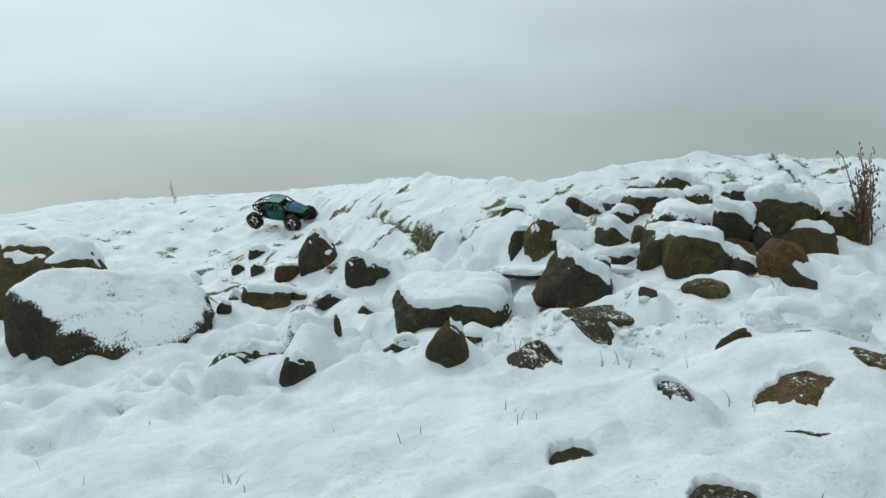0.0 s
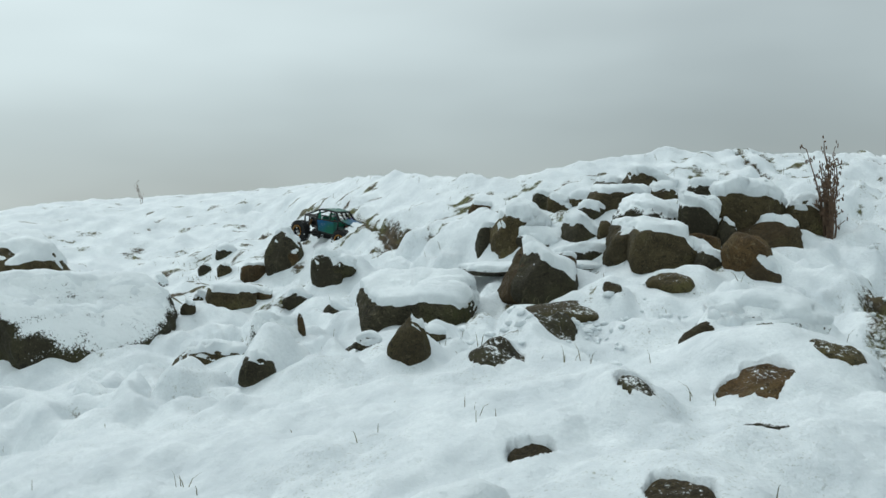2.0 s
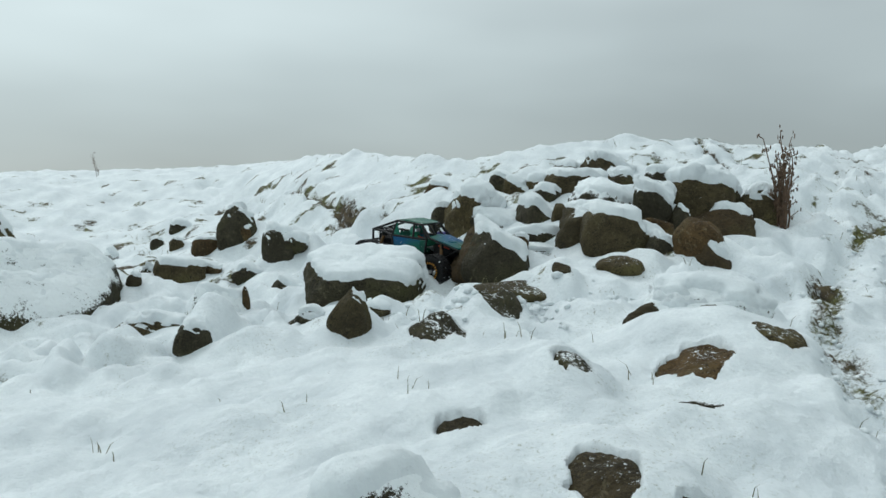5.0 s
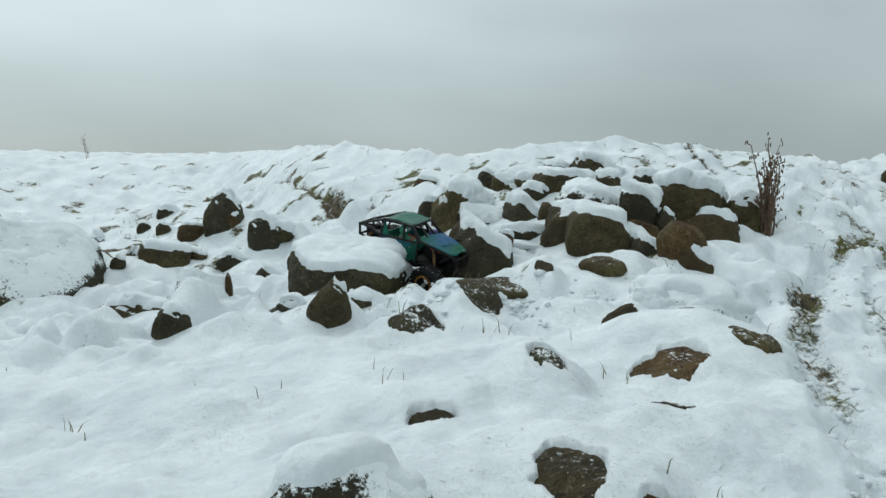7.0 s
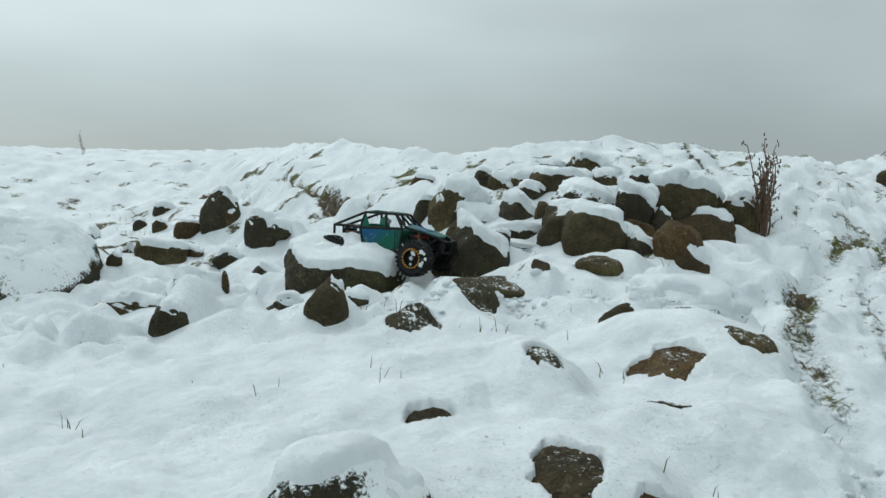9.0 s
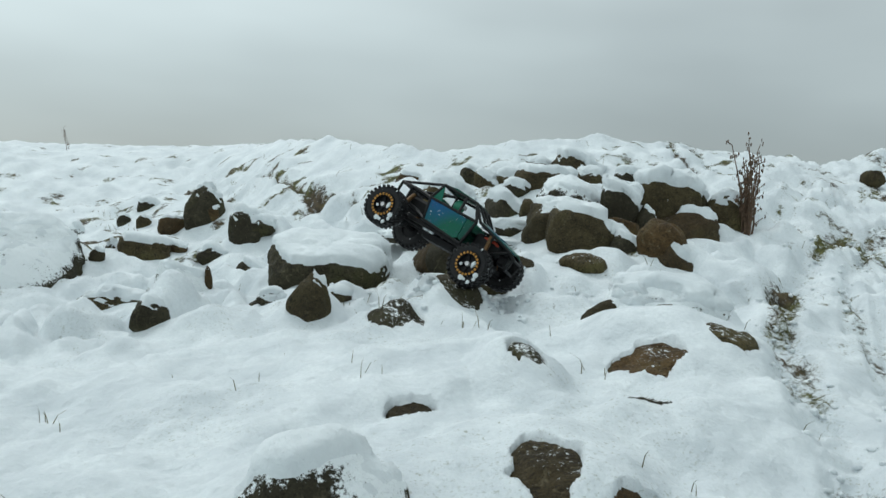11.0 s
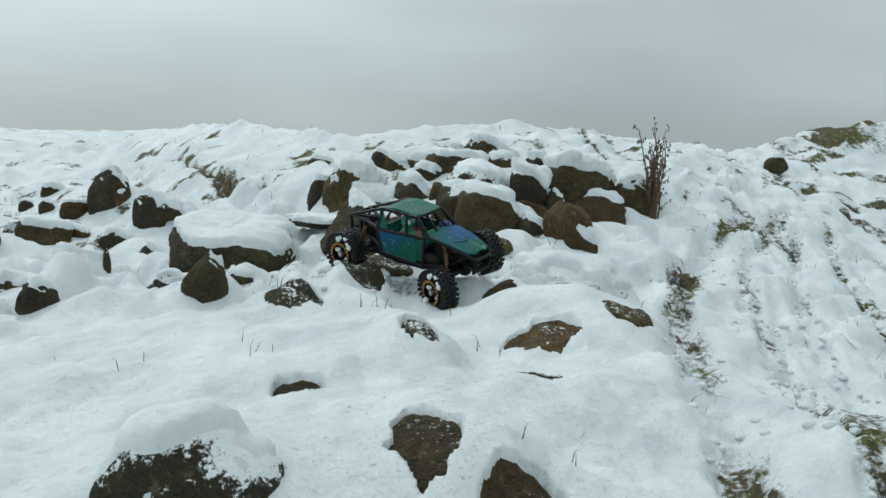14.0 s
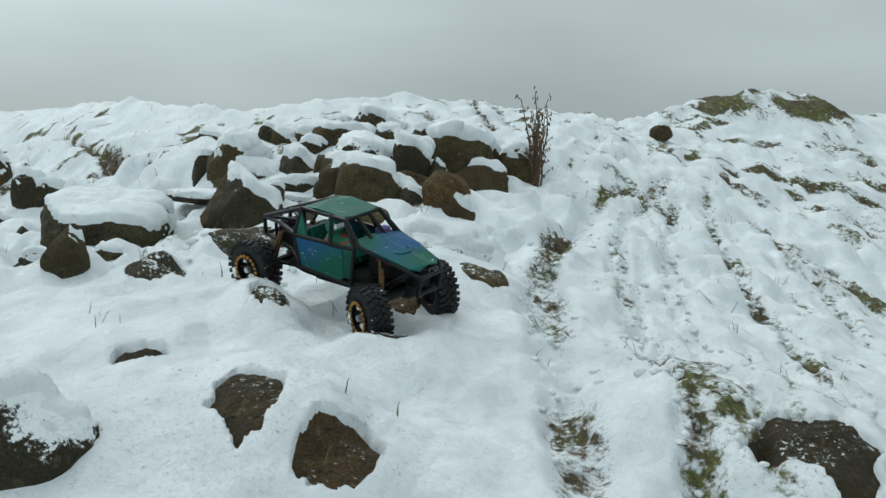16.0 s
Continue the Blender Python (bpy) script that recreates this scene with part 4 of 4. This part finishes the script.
    sheet(bm, [(-0.11, -0.048, 0.014), (-0.05, -0.062, 0.012), (0.08, -0.060, 0.006), (0.15, -0.036, 0.012), (0.15, 0.036, 0.012), (0.08, 0.060, 0.006), (-0.05, 0.062, 0.012), (-0.11, 0.048, 0.014)], 0.010)
    box(bm, 0.0, 0.0, -0.006, 0.11, 0.06, 0.022)
    part("skid_plate", bm, "under", car, "dark underside plate with stuck slush")
    bm = bmesh.new()
    for i in range(16):
        g = random.Random(i)
        ball(bm, g.uniform(-0.09, 0.10), g.uniform(-0.05, 0.05), 0.004, g.uniform(0.015, 0.03), g.uniform(0.012, 0.022), 0.008, 1)
    tagged(part("stuck_snow", bm, "snow", car, "wet snow stuck below", smooth=True), kind="stuff")
    # cab: seat, dashboard and the gear that shows between the tubes
    bm = bmesh.new()
    box(bm, -0.035, 0.0, 0.062, 0.012, 0.10, 0.075, Matrix.Rotation(radians(-12), 4, "Y"))
    box(bm, -0.005, 0.0, 0.030, 0.07, 0.10, 0.02)
    part("seat", bm, "green", car, "green moulded cab interior")
    bm = bmesh.new()
    box(bm, 0.062, 0.0, 0.070, 0.03, 0.10, 0.028)
    part("dashboard", bm, "suit", car)
    bm = bmesh.new()
    box(bm, 0.078, 0.030, 0.096, 0.018, 0.030, 0.014)
    part("dash_pod", bm, "purple", car, "purple pod behind the windscreen")
    bm = bmesh.new()
    box(bm, -0.115, 0.0, 0.052, 0.075, 0.060, 0.045)
    box(bm, -0.150, 0.0, 0.070, 0.03, 0.05, 0.03)
    part("rear_gearbox", bm, "under", car)
    bm = bmesh.new()
    box(bm, 0.135, 0.0, 0.046, 0.09, 0.066, 0.044)
    box(bm, 0.190, 0.0, 0.030, 0.03, 0.045, 0.03)
    part("front_gearbox", bm, "under", car)
    bm = bmesh.new()
    tube(bm, [(0.12, -0.030, 0.062), (0.16, -0.035, 0.060), (0.175, -0.020, 0.050)], 0.004, 6)
    part("cable", bm, "red", car, "orange-red cable")
    for x, s in ((-0.13, -1), (-0.13, 1), (0.14, -1), (0.14, 1)):
        bm = bmesh.new()
        top, low = Vector((x, s * 0.044, 0.072)), Vector((x + (0.015 if x > 0 else -0.015), s * 0.062, 0.004))
        tube(bm, [top, top.lerp(low, 0.6)], 0.0062, 10)
        tube(bm, [top.lerp(low, 0.6), low], 0.004, 6)
        part("shock", bm, "copper", car, "bronze shock absorber")
    for x in (-AXLE, AXLE):
        bm = bmesh.new()
        tube(bm, [(x, -0.078, 0.0), (x, 0.078, 0.0)], 0.010, 10)
        ball(bm, x, 0.012, 0.0, 0.042, 0.042, 0.046, 2)
        tube(bm, [(x, -0.045, 0.005), (x * 0.35, -0.030, 0.002)], 0.004, 6)
        tube(bm, [(x, 0.045, 0.005), (x * 0.35, 0.030, 0.002)], 0.004, 6)
        tube(bm, [(x, 0.02, 0.018), (x * 0.35, 0.012, 0.024)], 0.004, 6)
        part("axle", bm, "under", car, "black axle with its links")
    bm = bmesh.new()
    ball(bm, -0.004, -0.024, 0.062, 0.042, 0.045, 0.060)
    ball(bm, 0.000, -0.024, 0.104, 0.036, 0.034, 0.038)
    box(bm, 0.025, -0.026, 0.072, 0.05, 0.045, 0.012)
    part("driver_dummy", bm, "suit", car, "plain moulded driver dummy", smooth=True)
    bm = bmesh.new()
    box(bm, 0.016, -0.026, 0.108, 0.006, 0.024, 0.012)
    part("visor", bm, "visor", car)
    bm = bmesh.new()
    tube(bm, [(0.0, -0.048, 0.078), (0.028, -0.050, 0.070), (0.045, -0.030, 0.078)], 0.006, 6)
    tube(bm, [(0.0, 0.000, 0.078), (0.028, 0.000, 0.072), (0.045, -0.015, 0.078)], 0.006, 6)
    part("harness", bm, "red", car, "red-orange arms and harness")
    wheels = {k: build_wheel(car, s) for k, s in (("rr", -1), ("rl", 1), ("fr", -1), ("fl", 1))}
    return car, wheels


crawler, wheels = build_crawler()

# seconds, place, turn about x, y, z in degrees
DRIVE = [
    (0, -1.093, 6.334, 0.760, 32.8, 4.1, -26.7),
    (0.5, -0.951, 6.161, 0.704, 28.6, 0.8, -34.4),
    (1, -0.799, 5.774, 0.700, 9.4, -3.0, -41.2),
    (1.5, -0.599, 5.436, 0.657, 8.6, 0.0, -39.2),
    (2, -0.410, 4.994, 0.634, 1.0, 6.8, -39.7),
    (2.5, -0.237, 4.644, 0.595, 3.9, 2.9, -48.4),
    (3, -0.144, 4.370, 0.586, 3.5, 3.9, -43.4),
    (3.5, -0.025, 3.984, 0.559, 1.8, 2.4, -53.7),
    (6, 0.253, 3.291, 0.462, 6.3, 4.4, -35.7),
    (6.5, 0.253, 3.225, 0.459, 9.8, 2.2, -40.6),
    (7, 0.230, 3.218, 0.478, 14.8, 7.3, -39.5),
    (7.5, 0.189, 3.190, 0.474, 9.5, 0.2, -35.2),
    (8, 0.169, 3.191, 0.491, -4.2, -3.5, -30.6),
    (8.5, 0.169, 3.210, 0.498, -5.7, -0.9, -30.2),
    (9, 0.167, 3.149, 0.483, -0.6, -2.7, -31.2),
    (11.3, 0.362, 2.580, 0.549, -20.1, 21.8, -35.8),
    (11.5, 0.346, 2.561, 0.539, -17.0, 15.0, -36.3),
    (12, 0.348, 2.594, 0.501, -32.1, -2.3, -36.9),
    (12.5, 0.393, 2.590, 0.507, -35.7, -6.8, -30.1),
    (13, 0.451, 2.564, 0.516, -28.5, -10.9, -28.2),
    (13.5, 0.502, 2.500, 0.502, -13.2, -7.3, -39.3),
    (14, 0.533, 2.517, 0.473, 17.1, 6.0, -46.3),
    (14.5, 0.522, 2.407, 0.491, 28.8, 2.5, -52.3),
    (15, 0.517, 2.270, 0.499, 37.9, 5.8, -58.6),
    (15.5, 0.564, 2.074, 0.456, 37.6, 3.7, -60.1),
    (16, 0.603, 1.881, 0.418, 14.1, 6.5, -51.1),
]
# seconds, lift of the rear right, rear left, front right and front left wheel in metres, and the steering in degrees
SPRING = [
    (0, 0.013, -0.008, 0.014, -0.033, 0),
    (0.5, 0.035, -0.021, 0.016, -0.039, 0),
    (1, -0.019, 0.011, -0.012, -0.040, 0),
    (1.5, 0.021, -0.013, -0.009, -0.032, 0),
    (2, 0.011, -0.007, -0.004, 0.002, 0),
    (2.5, 0.035, -0.021, 0.009, -0.005, 0),
    (3, 0.007, -0.004, -0.031, -0.016, 0),
    (3.5, 0.013, -0.008, -0.002, 0.004, 0),
    (6, 0.000, 0.000, -0.023, 0.014, 0),
    (6.5, 0.000, 0.000, -0.038, 0.023, 0),
    (7, 0.000, 0.000, -0.029, 0.017, 0),
    (7.5, 0.000, 0.000, -0.021, 0.013, 0),
    (8, 0.000, 0.000, -0.012, 0.007, 0),
    (8.5, 0.000, 0.000, -0.017, 0.010, 0),
    (9, 0.000, 0.000, -0.008, 0.005, 0),
    (11.3, 0.000, -0.004, -0.033, 0.020, 0),
    (11.5, -0.002, -0.007, -0.032, 0.019, 0),
    (12, 0.019, -0.011, -0.038, 0.023, -5),
    (12.5, -0.007, 0.004, -0.021, 0.035, -15),
    (13, -0.025, 0.015, -0.016, 0.018, -20),
    (13.5, -0.014, 0.008, -0.029, -0.006, -18),
    (14, 0.011, -0.007, -0.027, 0.016, -14),
    (14.5, 0.008, -0.005, -0.040, -0.012, -12),
    (15, 0.033, -0.020, -0.037, -0.018, -25),
    (15.5, 0.024, -0.014, -0.030, -0.040, -28),
    (16, 0.006, -0.004, -0.022, -0.030, -22),
]


def motions():
    walk(crawler, [(t, pose(x, y, z, rx, ry, rz)) for t, x, y, z, rx, ry, rz in DRIVE])
    steps = [i * 0.1 for i in range(161)]
    times = [r[0] for r in DRIVE]
    way = np.array([[np.interp(t, times, [r[k] for r in DRIVE]) for k in (1, 2)] for t in steps])
    head = [np.interp(t, times, [r[6] for r in DRIVE]) for t in steps]
    spin, roll = [0.0], 0.0
    for a, b, h in zip(way, way[1:], head[1:]):
        ahead = (b - a) @ np.array([math.cos(radians(h)), math.sin(radians(h))])
        roll += max(-70, min(70, math.degrees(ahead / TYRE_R)))
        spin.append(roll)
    springs = [r[0] for r in SPRING]
    for k, col, x, y in (("rr", 1, -AXLE, -TRACK), ("rl", 2, -AXLE, TRACK), ("fr", 3, AXLE, -TRACK), ("fl", 4, AXLE, TRACK)):
        rows = []
        for t, s in zip(steps, spin):
            lift = float(np.interp(t, springs, [r[col] for r in SPRING]))
            steer = float(np.interp(t, springs, [r[5] for r in SPRING])) if x > 0 else 0.0
            rows.append((t, pose(x, y, lift, 0, 0, steer) @ pose(0, 0, 0, 0, s, 0)))
        walk(wheels[k], rows)


motions()
